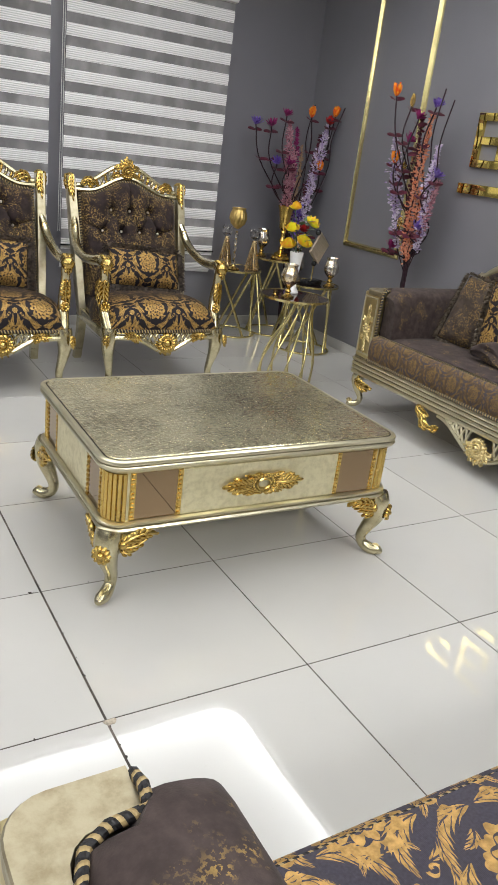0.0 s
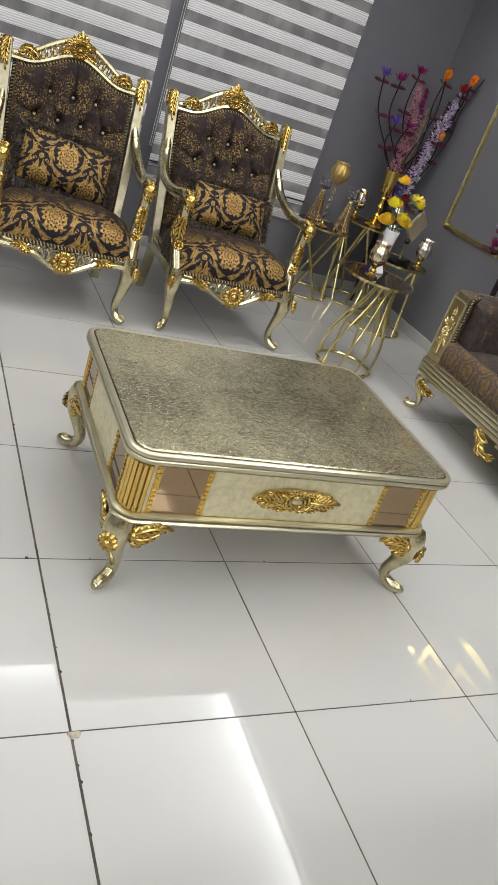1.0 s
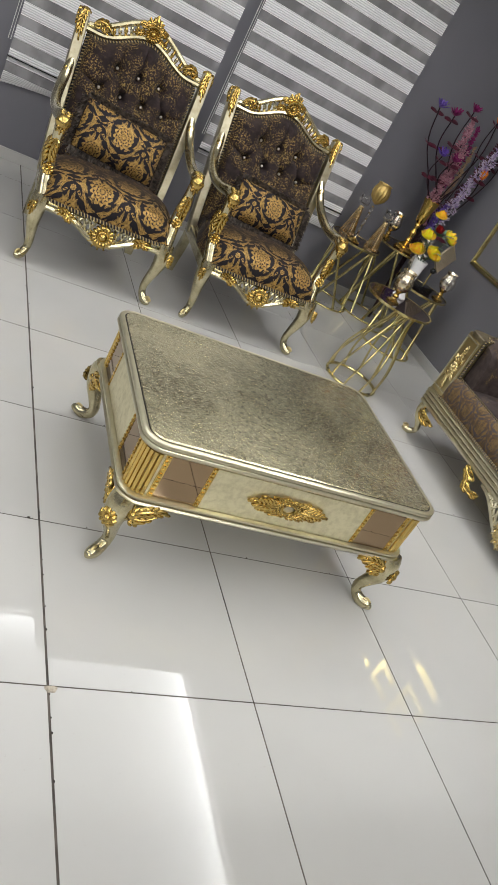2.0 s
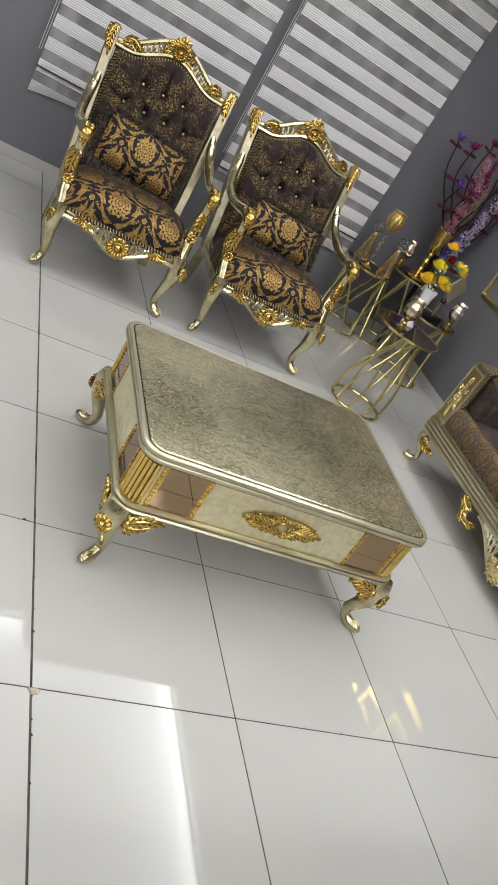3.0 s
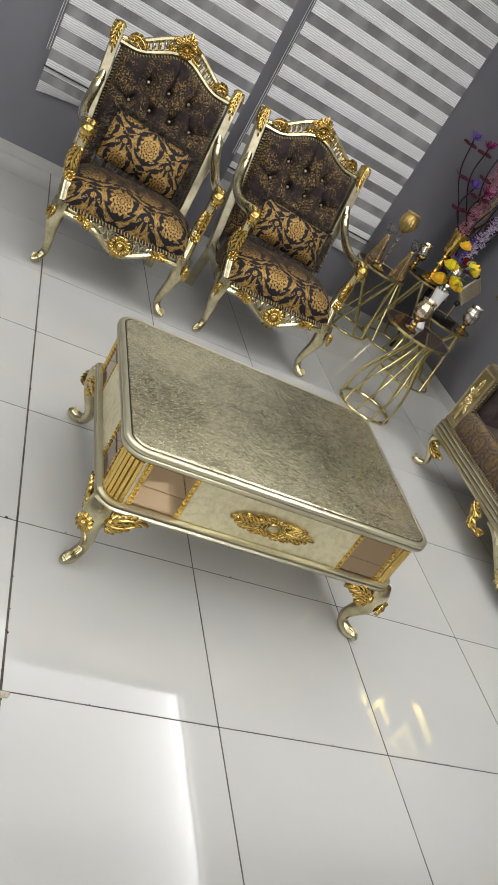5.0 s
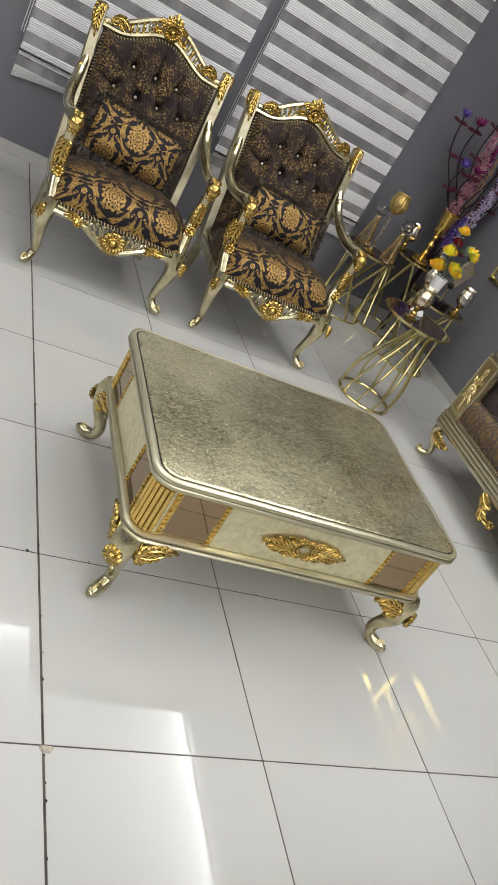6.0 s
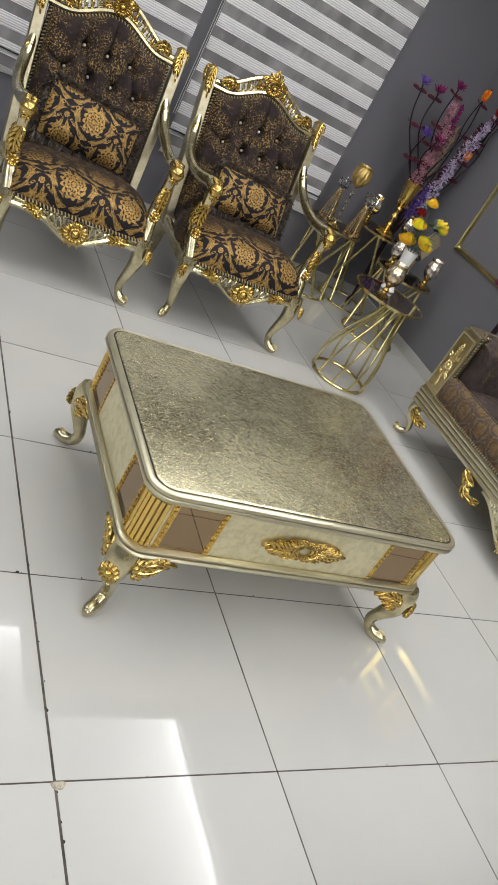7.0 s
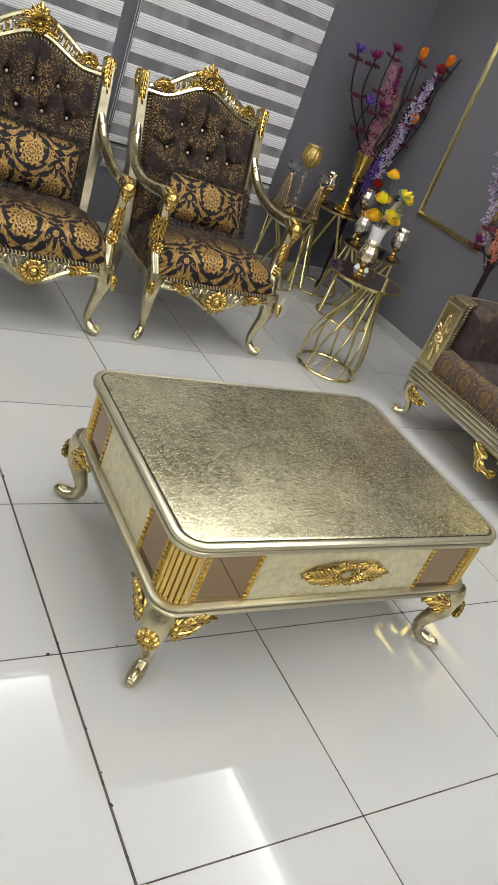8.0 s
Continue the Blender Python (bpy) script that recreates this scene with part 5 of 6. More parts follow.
def wire_candle_holder(x, y, z):
    c = thing("candle_holder", "rose gold wire cone candle holder with crystal cup", "candle holder", "wire candle holders")
    part("base", lathe(NEW(), ((0, 0), (0.050, 0), (0.050, 0.006), (0.044, 0.010), (0, 0.010)), 24), COPPER, c)
    for k in range(16):
        a = 2 * math.pi * k / 16
        part("wire", tube(NEW(), [(0.046 * math.cos(a), 0.046 * math.sin(a), 0.008), (0.030 * math.cos(a), 0.030 * math.sin(a), 0.09), (0.012 * math.cos(a), 0.012 * math.sin(a), 0.185)], 0.0030, 5), COPPER, c)
    part("collar", lathe(NEW(), ((0.010, 0.178), (0.017, 0.182), (0.017, 0.190), (0.012, 0.196)), 16), COPPER, c)
    bm = NEW()
    lathe(bm, ((0.0, 0.194), (0.020, 0.200), (0.034, 0.218), (0.036, 0.238), (0.030, 0.258), (0.026, 0.262), (0.030, 0.240), (0.028, 0.222), (0.0, 0.206)), 14, flute=0.07, nf=7)
    for k in range(7):
        a = 2 * math.pi * k / 7
        leaf(bm, (0.030 * math.cos(a), 0.030 * math.sin(a), 0.250), (math.cos(a) * 0.4, math.sin(a) * 0.4, 1), (math.cos(a), math.sin(a), 0), 0.024, 0.016, 0.1, 1, 0.003)
    part("crystal_cup", bm, GLASSM, c, "faceted clear crystal cup")
    c.location = (x, y, z)
    return c


h = wire_candle_holder(2.238, 3.755, 0.502)
h.scale = (1.12, 1.12, 1.10)
copy_thing(h, pose(2.378, 3.580, 0.502, 0, 0, 30))


def tulip_goblet(x, y, z):
    g = thing("candle_goblet", "tall gold tulip goblet on a crystal bead stem", "candle holder")
    bm = lathe(NEW(), ((0, 0), (0.044, 0), (0.046, 0.006), (0.034, 0.014), (0.014, 0.024), (0.008, 0.034)), 24, flute=0.10, nf=8)
    part("foot", bm, GOLD, g)
    for k in range(5):
        zz = 0.052 + 0.047 * k
        part("crystal_bead", lathe(NEW(), ((0, -0.020), (0.008, -0.016), (0.0135, 0), (0.008, 0.016), (0, 0.020)), 10, (0, 0, zz)), GLASSM, g, "clear crystal bead")
        part("spacer", lathe(NEW(), ((0.003, -0.006), (0.008, -0.003), (0.008, 0.003), (0.003, 0.006)), 10, (0, 0, zz + 0.0235)), GOLD, g)
    bm = lathe(NEW(), ((0.004, 0.282), (0.022, 0.292), (0.050, 0.320), (0.062, 0.355), (0.058, 0.390), (0.046, 0.415), (0.050, 0.428), (0.046, 0.428), (0.042, 0.414), (0.052, 0.388), (0.055, 0.355), (0.044, 0.325), (0.0, 0.300)), 64, flute=0.055, nf=16, twist=9)
    part("bowl", bm, mat_leafed("soft_gold_glass", (0.70, 0.50, 0.18), (0.45, 0.30, 0.08), 0.42, 40), g, "ribbed gold tulip bowl")
    g.location, g.scale = (x, y, z), (1.0, 1.0, 1.03)


tulip_goblet(2.218, 3.580, 0.502)


def trumpet_vase(x, y, z):
    v = thing("trumpet_vase", "polished gold trumpet vase with knobbed stem", "vase")
    prof = ((0, 0), (0.070, 0), (0.074, 0.010), (0.066, 0.018), (0.066, 0.026), (0.050, 0.034), (0.050, 0.044), (0.030, 0.056), (0.016, 0.070), (0.022, 0.082), (0.016, 0.094), (0.014, 0.120),
            (0.024, 0.134), (0.024, 0.146), (0.014, 0.160), (0.014, 0.190), (0.022, 0.202), (0.018, 0.214), (0.030, 0.226), (0.036, 0.235), (0.040, 0.29), (0.050, 0.35), (0.064, 0.395), (0.060, 0.396), (0.046, 0.35), (0.034, 0.29), (0.0, 0.25))
    part("vase_body", lathe(NEW(), prof, 32), Mat("polished_gold", (0.90, 0.62, 0.17), 0.12, 1.0).m, v)
    v.location = (x, y, z)


trumpet_vase(2.632, 3.600, 0.587)


def footed_glass(x, y, z, s=1.0, cloth=None, twist=0.0):
    g = thing("footed_glass", "small mercury glass goblet on a gold foot", "candle glass", "mercury glasses")
    part("foot", lathe(NEW(), [(r * s, h * s) for r, h in ((0, 0), (0.033, 0), (0.034, 0.006), (0.020, 0.012), (0.012, 0.022), (0.017, 0.032), (0.010, 0.042), (0.012, 0.050), (0.022, 0.058), (0.0, 0.062))], 20), GOLD, g, "gold turned foot")
    prof = ((0.012, 0.054), (0.030, 0.066), (0.043, 0.090), (0.044, 0.112), (0.036, 0.138), (0.031, 0.150), (0.038, 0.166), (0.036, 0.166), (0.028, 0.150), (0.040, 0.110), (0.039, 0.09), (0.0, 0.064))
    part("bowl", lathe(NEW(), [(r * s, h * s) for r, h in prof], 56, flute=0.05 if twist else 0.03, nf=14 if twist else 9, twist=twist / s), cloth or MERC, g, "mottled silver glass bowl")
    g.location = (x, y, z)
    return g


g = footed_glass(2.545, 3.745, 0.587, 1.22)
for x, y, z in ((2.785, 3.590, 0.587), (2.535, 3.215, 0.492), (2.735, 3.060, 0.492)):
    copy_thing(g, pose(x, y, z, 0, 0, 40))
j = footed_glass(1.915, 2.345, 0.560, 1.16, CHGLASS, 12)
tagged(j, "champagne swirl glass goblet on a gold foot", "candle glass")


SLATM = mat_leafed("pale_champagne_slats", (0.66, 0.58, 0.45), (0.46, 0.38, 0.27), 0.40, 40)


def slat_sculpture(x, y, z):
    s = thing("table_sculpture", "black and gold sculpture with a tilted slatted square", "sculpture")
    part("base", box(NEW(), (0, 0, 0.018), (0.16, 0.075, 0.036), 0.006, Matrix.Rotation(radians(15), 3, "Z")), BLACKM, s, "black block base")
    part("stem", tube(NEW(), [(0, 0, 0.036), (0.004, 0, 0.30)], 0.006, 8, up=(1, 0, 0)), BRASS, s)
    for zz in (0.15, 0.365):
        part("ball", bead(NEW(), (0.004, 0, zz), 0.020, 14), BLACKM, s, "black ball")
    m = Matrix.Translation((0.026, -0.006, 0.258)) @ Matrix.Scale(1.22, 4) @ Matrix.Rotation(radians(20), 4, "Z") @ Matrix.Rotation(radians(38), 4, "Y")
    for k in range(9):
        bm = box(NEW(), ((k - 4) * 0.0135, 0, 0), (0.0085, 0.014, 0.125), 0.002)
        bm.transform(m)
        part("slat", bm, SLATM, s)
    for e in (-1, 1):
        bm = box(NEW(), (0, 0, e * 0.0645), (0.122, 0.016, 0.008), 0.002)
        bm.transform(m)
        part("slat_frame", bm, SLATM, s)
    s.location = (x, y, z)


slat_sculpture(2.610, 3.115, 0.492)


# ---- flowers ----
def petal_mat(name, a, b, scale=30):
    k = Mat(name, a, 0.6, 0.0, Sheen_Weight=0.04, Specular_IOR_Level=0.25)
    k.link(k.mix(k.noise(scale, 3).step(0.3, 0.7), a, b), "Base Color")
    return k.m


F_YEL = petal_mat("yellow_petals", (0.86, 0.84, 0.03), (0.92, 0.46, 0.04), 22)
F_ORA = petal_mat("orange_petals", (0.76, 0.05, 0.005), (0.90, 0.36, 0.015), 45)
F_RED = petal_mat("red_petals", (0.42, 0.012, 0.01), (0.25, 0.006, 0.01))
F_PUR = petal_mat("violet_petals", (0.085, 0.035, 0.26), (0.20, 0.13, 0.46))
F_MAG = petal_mat("magenta_petals", (0.15, 0.008, 0.07), (0.28, 0.02, 0.13))
F_PINK = petal_mat("dusty_pink_sprigs", (0.26, 0.085, 0.13), (0.62, 0.33, 0.38), 40)
F_LIL = petal_mat("lilac_sprigs", (0.30, 0.20, 0.44), (0.74, 0.66, 0.76), 30)
F_SAL = petal_mat("salmon_sprigs", (0.58, 0.16, 0.07), (0.68, 0.34, 0.22), 40)
F_STEM = petal_mat("dark_twig", (0.010, 0.007, 0.009), (0.034, 0.010, 0.018))
F_LEAF = petal_mat("grey_green_leaves", (0.05, 0.09, 0.045), (0.12, 0.16, 0.11))
F_WINE = petal_mat("wine_leaves", (0.040, 0.006, 0.014), (0.10, 0.012, 0.028))
F_TAN = petal_mat("tan_pampas", (0.30, 0.19, 0.11), (0.40, 0.28, 0.18), 50)
F_GOLD = GOLD


def petal(bm, at, along, out, L, w, cup):
    """One cupped petal."""
    t = Vector(along).normalized()
    n = Vector(out)
    n = (n - t * n.dot(t))
    n = n.normalized() if n.length > 1e-6 else Vector((1, 0, 0))
    s = t.cross(n)
    at = Vector(at)
    surf(bm, lambda i, j: at + t * (L * j) + s * (w * (i - 0.5) * math.sin(math.pi * min(1, 0.12 + j * 0.78)) ** 0.7) + n * (cup * L * (math.sin(math.pi * j * 0.75) - 0.55 * (2 * i - 1) ** 2 * j + 0.35 * max(0, j - 0.75) * 4 * 0.3)), 4, 5)
    return bm


def rose_head(bm, at, axis, r, rng, layers=4, tall=1.0):
    ax = Vector(axis).normalized()
    u = ax.orthogonal().normalized()
    v = ax.cross(u)
    for k in range(layers):
        n = 3 + k
        for q in range(n):
            a = 2 * math.pi * (q + 0.5 * k) / n + rng.uniform(-0.2, 0.2)
            o = u * math.cos(a) + v * math.sin(a)
            open_ = (0.05 + (0.26 if layers < 5 else 0.21) * k) / tall
            petal(bm, Vector(at) - ax * r * 0.75 * tall + o * r * 0.12 * (k + 0.6), ax + o * open_, o, r * (1.7 - 0.12 * k) * tall * rng.uniform(0.9, 1.1), r * (0.95 + 0.10 * k) / tall ** 0.3, 0.24)


def star_head(bm, at, axis, r, rng, petals=8):
    """An open flower of narrow pointed petals in two whorls."""
    ax = Vector(axis).normalized()
    u = ax.orthogonal().normalized()
    v = ax.cross(u)
    for k, (n, spread) in enumerate(((petals, 1.1), (petals - 2, 0.45))):
        for q in range(n):
            a = 2 * math.pi * (q + 0.5 * k) / n + rng.uniform(-0.25, 0.25)
            o = u * math.cos(a) + v * math.sin(a)
            petal(bm, Vector(at) - ax * r * 0.4 + o * r * 0.08, ax + o * spread * rng.uniform(0.8, 1.3), o, r * rng.uniform(1.1, 1.6), r * 0.50, 0.12)
    bead(bm, Vector(at) - ax * r * 0.3, r * 0.28, 6)


def sprig(bm, path, rng, width, count, size):
    """A feathery stalk: small buds and needles all along a path."""
    pts = spline(path, 8)
    n = len(pts)
    for k in range(count):
        f = k / count * (n - 1.001)
        i = int(f)
        p = Vector(pts[i]) * (1 - f + i) + Vector(pts[i + 1]) * (f - i)
        d = Vector((rng.gauss(0, 1), rng.gauss(0, 1), rng.gauss(0.45, 0.5))).normalized()
        taper = (0.45 + 0.75 * math.sin(math.pi * (0.12 + 0.85 * k / count))) * (0.45 + 1.1 * abs(noise.noise(Vector((k / count * 9.0, width * 200, 1.7)))) * 1.6)
        q = p + d * width * taper * rng.uniform(0.25, 1.0)
        s = d.orthogonal().normalized() * size * rng.uniform(0.6, 1.2)
        w = d.cross(s)
        e = q + d * size * 2.2
        vs = [bm.verts.new(c) for c in (q + s, q + w, q - s, q - w)]
        tip, bot = bm.verts.new(e), bm.verts.new(q - d * size * 1.6)
        for a in range(4):
            bm.faces.new((vs[a], vs[(a + 1) % 4], tip))
            bm.faces.new((vs[(a + 1) % 4], vs[a], bot))
    return bm


def bouquet(label, root, heads, stalks, seed, twigs):
    """Heads: (kind, x, y, z); stalks: (material, width, top, bottom)."""
    rng = random.Random(seed)
    b = thing("tall_bouquet", label, "artificial flowers", "tall bouquets")
    R = Vector(root)
    b.location = (R.x, R.y, 0)
    loc = lambda p: Vector(p) - Vector((R.x, R.y, 0))
    part("binding", lathe(NEW(), ((0, 0.004), (0.020, 0.0), (0.020, 0.05), (0.015, 0.06), (0.0, 0.055)), 12), F_STEM, b, "dark bound stem ends")
    base = Vector((0, 0, 0.03))
    mats = {"tulip": F_ORA, "red": F_RED, "violet": F_PUR, "magenta": F_MAG, "gold": F_GOLD}
    for kind, *p in heads:
        q = loc(p)
        nk = Vector((rng.uniform(-0.014, 0.014), rng.uniform(-0.014, 0.014), min(R.z * 0.95, q.z - 0.12)))
        mid = nk.lerp(q, 0.40) + Vector(((1 if q.x > 0 else -1) * -rng.uniform(0.055, 0.09), rng.uniform(-0.05, 0.05), 0))
        m2 = nk.lerp(q, 0.74) + Vector(((1 if q.x > 0 else -1) * rng.uniform(0.04, 0.07), rng.uniform(-0.03, 0.03), 0))
        bm = tube(NEW(), spline([base, Vector((nk.x * 0.9, nk.y * 0.9, nk.z * 0.5)), nk, mid, m2, q - Vector((0, 0, 0.02))], 6), 0.0048, 6)
        part("stem", bm, F_STEM, b)
        for at in (m2, q - Vector((0, 0, 0.055))):
            for e in (-1, 1):
                bm = petal(NEW(), at, (e, rng.uniform(-0.5, 0.3), rng.uniform(-0.1, 0.35)), (0, -0.6, 1), 0.058, 0.046, 0.1)
                part("leaf", bm, F_WINE, b, sharp=0)
        bm = NEW()
        ax = (q - m2).normalized() * 0.6 + Vector((0, -0.15, 0.6))
        if kind == "gold":
            for k in range(36):
                a = k * 2.4
                bead(bm, q + Vector((0.013 * math.cos(a) * math.sin(math.pi * (k + 2) / 40), 0.013 * math.sin(a) * math.sin(math.pi * (k + 2) / 40), -0.035 + 0.0021 * k)), 0.0058, 5)
        elif kind == "tulip":
            rose_head(bm, q, ax, 0.027, rng, 2, 1.6)
        elif kind == "red":
            rose_head(bm, q, ax, 0.029, rng, 3, 1.15)
        else:
            star_head(bm, q, ax + Vector((rng.uniform(-0.6, 0.6), -0.4, 0)), 0.038, rng)
        part("flower_head", bm, mats[kind], b, {"tulip": "orange tulip head", "red": "deep red rose head", "violet": "violet flower head", "magenta": "magenta flower head", "gold": "gold beaded cone"}[kind], sharp=0)
    for m, w, top, bot, cnt in stalks:
        t, o = loc(top), loc(bot)
        mid = t.lerp(o, 0.5) + Vector((rng.uniform(-0.02, 0.02), rng.uniform(-0.02, 0.02), 0))
        bm = sprig(NEW(), [o, mid, t], rng, w * 1.05, int(cnt * 1.9), 0.0062)
        part("stem", tube(NEW(), [base, Vector((o.x * 0.15, o.y * 0.15, min(R.z, o.z) * 0.9)), o, mid, t], 0.004, 6), F_STEM, b)
        tagged(part("feathery_stalk", bm, m, b, smooth=False), kind="stuff")
    for p in twigs:
        q = loc(p)
        bm = tube(NEW(), spline([base, Vector((0.008, 0, R.z * 0.5)), Vector((0.008, 0, R.z)), base.lerp(q, 0.72) + Vector((0.015, 0.01, 0)), base.lerp(q, 0.86) - Vector((0.03, 0, 0)), q], 6), 0.0045, 5)
        part("twig", bm, F_STEM, b)
    return b


bouquet("tall bouquet of violet, magenta and orange silk flowers in the corner", (2.745, 3.68, 0.62),
        [("violet", 2.345, 3.70, 1.535), ("magenta", 2.455, 3.66, 1.535), ("magenta", 2.56, 3.64, 1.615), ("tulip", 2.76, 3.62, 1.645), ("tulip", 2.885, 3.50, 1.665), ("red", 2.86, 3.52, 1.605),
         ("tulip", 2.84, 3.54, 1.288), ("violet", 2.52, 3.63, 1.285), ("magenta", 2.61, 3.61, 1.290), ("red", 2.80, 3.57, 0.83)],
        [(F_PINK, 0.040, (2.590, 3.64, 1.56), (2.66, 3.66, 0.86), 420), (F_MAG, 0.026, (2.675, 3.66, 1.53), (2.70, 3.68, 1.10), 170), (F_LIL, 0.040, (2.870, 3.55, 1.575), (2.78, 3.62, 0.84), 460), (F_WINE, 0.030, (2.845, 3.58, 1.50), (2.76, 3.64, 0.78), 260),
         (F_PINK, 0.034, (2.66, 3.62, 1.36), (2.70, 3.65, 0.80), 240), (F_PUR, 0.036, (2.76, 3.60, 1.00), (2.76, 3.63, 0.74), 200), (F_TAN, 0.014, (2.735, 3.66, 1.42), (2.72, 3.68, 0.85), 160)],
        3, [(2.93, 3.46, 1.70), (2.79, 3.64, 1.70)])
bouquet("tall bouquet of salmon, lilac and orange silk flowers beside the sofa", (2.775, 2.330, 0.82),
        [("tulip", 2.76, 2.700, 1.795), ("gold", 2.76, 2.535, 1.735), ("violet", 2.76, 2.314, 1.722), ("magenta", 2.74, 2.427, 1.651), ("tulip", 2.75, 2.594, 1.405), ("gold", 2.75, 2.494, 1.345),
         ("violet", 2.76, 2.193, 1.337), ("violet", 2.74, 2.266, 1.026), ("magenta", 2.75, 2.480, 0.879), ("magenta", 2.76, 2.50, 1.52), ("gold", 2.75, 2.44, 1.02)],
        [(F_SAL, 0.033, (2.76, 2.335, 1.66), (2.76, 2.360, 0.84), 300), (F_LIL, 0.038, (2.76, 2.640, 1.53), (2.765, 2.44, 0.87), 380), (F_LIL, 0.034, (2.78, 2.255, 1.50), (2.775, 2.27, 0.88), 300),
         (F_WINE, 0.020, (2.78, 2.44, 1.66), (2.775, 2.40, 0.9), 200), (F_SAL, 0.026, (2.75, 2.30, 1.25), (2.76, 2.33, 0.80), 150), (F_PINK, 0.03, (2.78, 2.20, 1.30), (2.775, 2.29, 0.9), 150)],
        8, [(2.77, 2.272, 1.805), (2.77, 2.184, 1.745)])


def rose_vase(x, y, z):
    v = thing("rose_vase", "white ceramic vase with yellow silk roses", "flower vase")
    rng = random.Random(4)
    part("vase", lathe(NEW(), ((0, 0), (0.040, 0), (0.042, 0.006), (0.026, 0.035), (0.022, 0.060), (0.028, 0.12), (0.036, 0.20), (0.042, 0.245), (0.039, 0.245), (0.026, 0.14), (0, 0.08)), 28), CERAM, v, "white flared ceramic vase")
    for dx, dy, dz, r in ((0.088, 0.0, 0.425, 0.038), (-0.048, 0.03, 0.290, 0.039), (0.024, -0.03, 0.316, 0.041), (-0.018, 0.05, 0.505, 0.030), (-0.034, 0.03, 0.385, 0.036)):
        o = Vector((dx, dy, 0)) * 6 + Vector((0, -0.35, 0.9))
        bm = tube(NEW(), spline([(0, 0, 0.2), (dx * 0.4, dy * 0.4, 0.2 + (dz - 0.2) * 0.5), (dx, dy, dz - 0.02)], 5), 0.003, 5)
        for k in range(3):
            a = rng.uniform(0, 6.28)
            petal(bm, (dx, dy, dz - 0.028), (math.cos(a), math.sin(a), 0.15), (0, 0, 1), 0.030, 0.014, 0.1)
        part("stem", bm, F_LEAF, v)
        bm = NEW()
        rose_head(bm, (dx, dy, dz), o, r * 0.84, rng, 5)
        part("rose", bm, F_YEL, v, "yellow rose tinged with orange", sharp=0)
    for k in range(20):
        a, e = rng.uniform(0, 6.28), rng.uniform(-0.1, 0.7)
        r0 = rng.uniform(0.01, 0.05)
        bm = NEW()
        petal(bm, (r0 * math.cos(a), r0 * math.sin(a), rng.uniform(0.25, 0.44)), (math.cos(a), math.sin(a), e), (0, 0, 1), rng.uniform(0.035, 0.06), 0.034, 0.12)
        part("leaf", bm, F_LEAF, v, sharp=0)
    v.location = (x, y, z)


rose_vase(2.030, 2.480, 0.560)

# cushions on the sofa
BFRINGE = mat_plain("brown_fringe_thread", (0.16, 0.125, 0.09), 0.7, var=0.6, scale=60)
SOFAC = fringed_pillow("brown gold-flecked cushion with frayed fringe on the sofa", 0.40, 0.40, 0.13, CHENG, 9, 0.026, BFRINGE)
SOFAC.matrix_basis = pose(2.69, 1.52, 0.625, -22, 12, -60)
SOFAD = fringed_pillow("black and gold damask cushion with frayed fringe on the sofa", 0.44, 0.44, 0.14, DAMASK, 10, 0.028, BFRINGE)
SOFAD.matrix_basis = pose(2.58, 1.19, 0.675, -16, -6, -80)


def draped_cloth():
    """A plain brown sash cushion with soft folds."""
    def f(i, j):
        a = 2 * math.pi * i
        t = j
        r = 0.055 * math.sin(math.pi * min(1, 0.06 + 0.9 * t)) ** 0.6 * (1 + 0.18 * math.sin(3 * a + 5 * t) + 0.10 * math.sin(7 * a - 9 * t))
        return (0.30 * t, r * math.cos(a) * 1.1, 0.055 + r * math.sin(a) * 0.9 + 0.02 * math.sin(6 * t))
    bm = surf(NEW(), f, 30, 20, wrap=True)
    d = part("knotted_bolster", bm, CHENP)
    tagged(d, "crumpled plain brown bolster on the sofa seat", "cushion")
    d.matrix_basis = pose(2.37, 1.27, 0.472, 0, 0, -70)


draped_cloth()


# ---- gold sign on the wall ----
def wall_sign():
    s = thing("wall_sign", "polished gold raised block shapes over a bar on the grey wall", "wall sign")
    s.location = (XR, 2.14, 1.25)
    h, d = 0.30, 0.02

    def bar(name, ya, yb, za, zb):
        part(name, box(NEW(), (-d / 2 - 0.001, -(ya + yb) / 2, (za + zb) / 2), (d, abs(yb - ya), zb - za), 0.002), GMIRROR, s, smooth=False)
    bar("underline", -0.055, 1.06, 0.0, 0.058)
    z0 = 0.152
    for k in range(4):
        y = 0.005 + 0.275 * k
        bar("upright", y, y + 0.048, z0, z0 + h)
        for q, w in ((0.0, 0.23), (0.128, 0.20 - 0.03 * (k % 2)), (0.256, 0.225)):
            if k == 2 and q == 0.0:
                continue
            bar("crossbar", y + 0.0481, y + w, z0 + q, z0 + q + 0.044)
        if k != 2:
            bar("corner_post", y + 0.188, y + 0.23, z0 + 0.0441, z0 + 0.1279)


wall_sign()


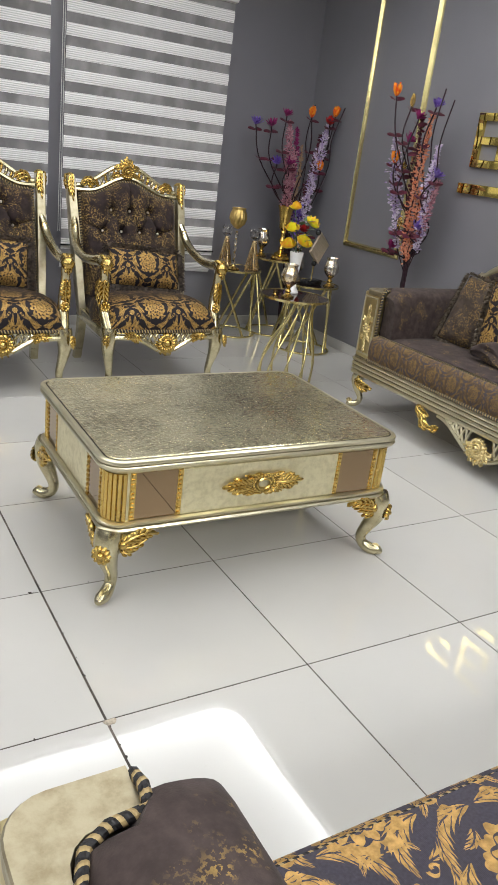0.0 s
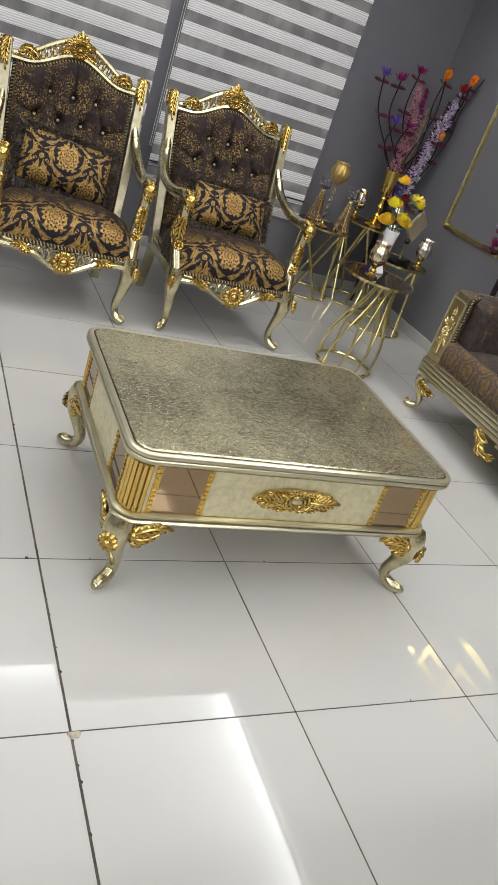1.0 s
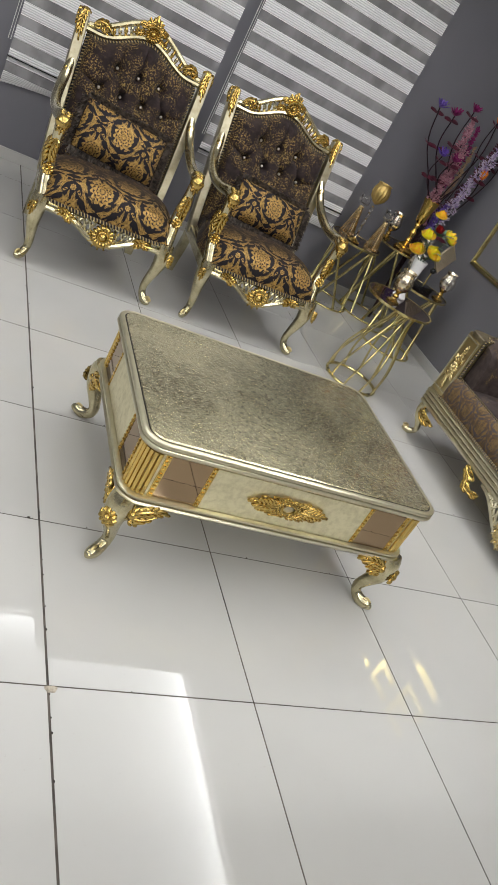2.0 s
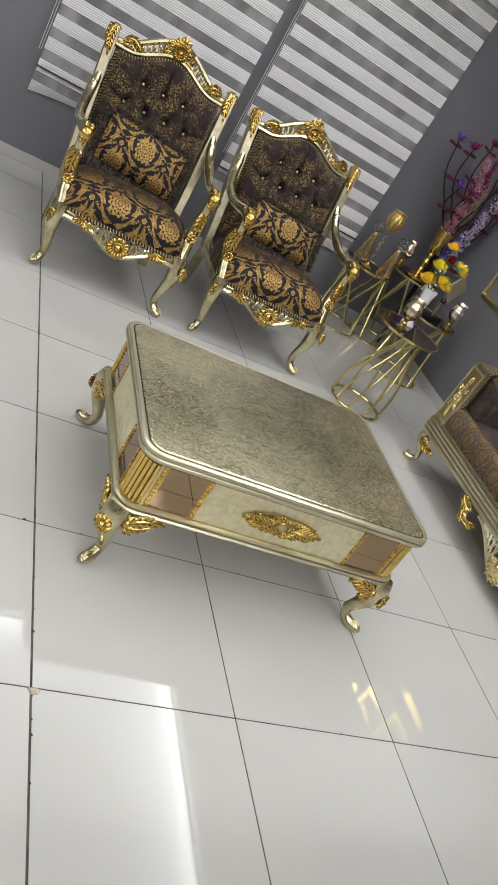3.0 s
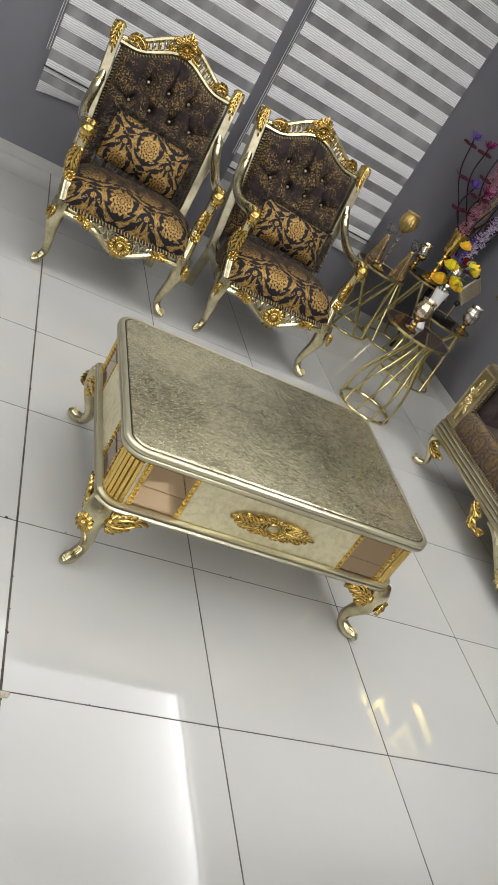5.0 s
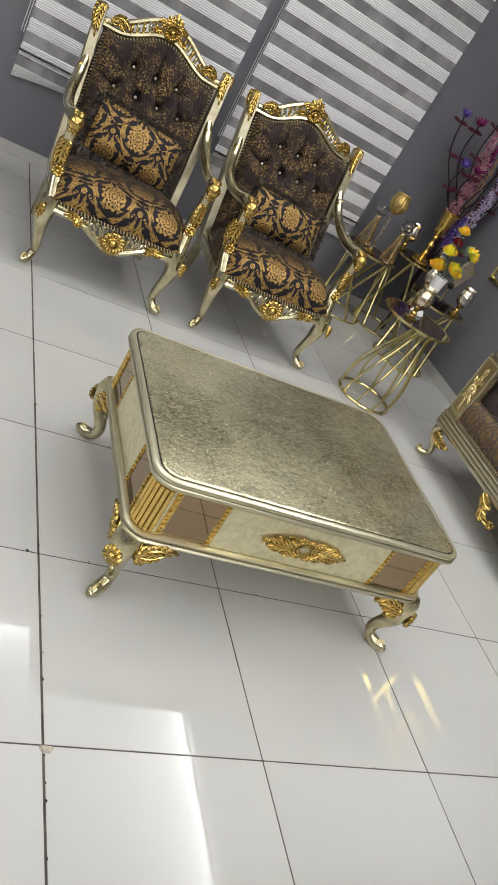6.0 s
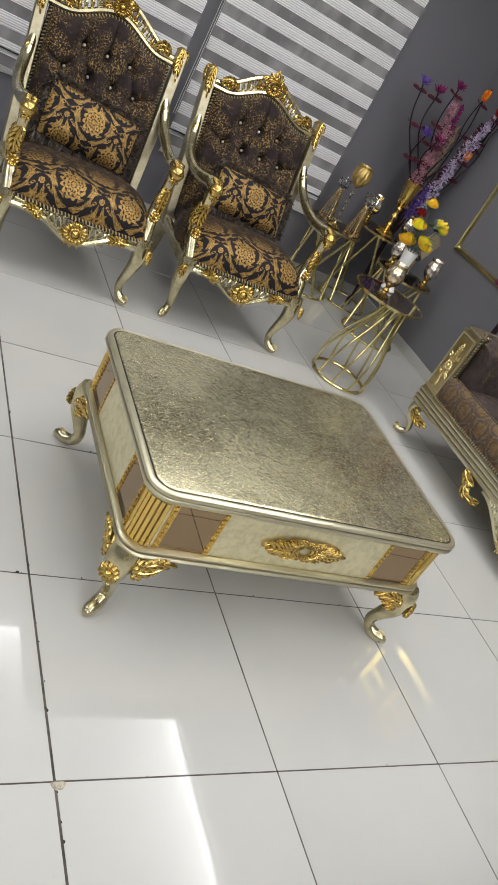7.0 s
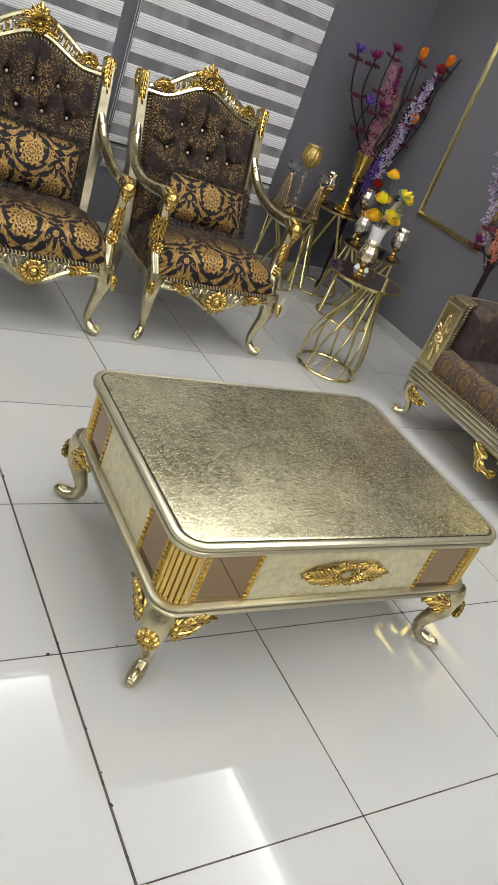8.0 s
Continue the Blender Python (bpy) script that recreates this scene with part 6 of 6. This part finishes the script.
# ---- floor ----
def build_floor():
    fl = part("floor", box(NEW(), ((XL + XR) / 2, (YB + YF) / 2, -0.0309), (XR - XL + 0.2, YB - YF + 0.2, 0.06)), GROUT, smooth=False)
    tagged(fl, "glossy off-white porcelain tile floor with dirty joints", "floor", kind="structure")
    S, gap = 0.6, 0.0021
    rng = random.Random(11)
    cache = {}
    for i in range(-9, 5):
        for j in range(-9, 7):
            x0, x1 = max(XL, i * S), min(XR, (i + 1) * S)
            y0, y1 = max(YF, j * S), min(YB, (j + 1) * S)
            if x1 - x0 < 0.02 or y1 - y0 < 0.02:
                continue
            key = (round(x1 - x0, 3), round(y1 - y0, 3))
            if key not in cache:
                bm = NEW()
                w, h = key[0] / 2 - gap, key[1] / 2 - gap
                lo = [bm.verts.new((a * w, b * h, -0.006)) for a, b in ((-1, -1), (1, -1), (1, 1), (-1, 1))]
                mi = [bm.verts.new((a * w, b * h, -0.0004)) for a, b in ((-1, -1), (1, -1), (1, 1), (-1, 1))]
                e = 0.0004
                hi = [bm.verts.new((a * (w - e), b * (h - e), 0)) for a, b in ((-1, -1), (1, -1), (1, 1), (-1, 1))]
                for A, B in ((lo, mi), (mi, hi)):
                    for k in range(4):
                        bm.faces.new((A[k], A[(k + 1) % 4], B[(k + 1) % 4], B[k]))
                bm.faces.new(hi)
                finish(bm, False)
                me = bpy.data.meshes.new("floor_tile")
                bm.to_mesh(me)
                bm.free()
                me.materials.append(TILE)
                cache[key] = me
            ob = new("floor_tile", cache[key])
            ob.parent = fl
            ob.location = ((x0 + x1) / 2 - (0.0022 if i < 0 else 0), (y0 + y1) / 2, 0)
            ob.rotation_euler = (rng.uniform(-0.0012, 0.0012), rng.uniform(-0.0012, 0.0012), 0)


    # chipped corner and dirt at the joints
    bm = NEW()
    vs = [bm.verts.new((0.006 + 0.016 * (1 + 0.25 * math.sin(3 * a)) * math.cos(a), -0.010 + 0.013 * (1 + 0.3 * math.cos(2 * a)) * math.sin(a), 0.0012)) for a in (0.52 * k for k in range(12))]
    bm.faces.new(vs)
    r = bmesh.ops.extrude_face_region(bm, geom=list(bm.faces))
    for v in r["geom"]:
        if isinstance(v, bmesh.types.BMVert):
            v.co.z -= 0.004
    ob = part("chipped_corner", bm, mat_plain("bare_biscuit", (0.36, 0.31, 0.24), 0.8, var=0.3, scale=90), fl, "pale chip in a tile corner", smooth=False)
    bm = NEW()
    for k in range(90):
        along = rng.random() < 0.6
        t, o = rng.uniform(-1.2, 2.6), rng.gauss(0, 0.0026)
        x, y = (o, t) if along else (t * 0.9, 0.6 * rng.choice((0, 1, 2)) + o)
        q = rng.uniform(0.0012, 0.0034)
        vs = [bm.verts.new((x + q * math.cos(a) * rng.uniform(0.6, 1.3), y + q * 1.6 * math.sin(a) * rng.uniform(0.6, 1.3), 0.0016)) for a in (1.05 * i for i in range(6))]
        bm.faces.new(vs)
    box(bm, (-0.034, 0.601, 0.002), (0.009, 0.007, 0.003), 0.001)
    tagged(part("joint_dirt", bm, mat_plain("joint_dirt", (0.04, 0.032, 0.026), 0.9, var=0.4, scale=200), fl, smooth=False), kind="stuff")


build_floor()
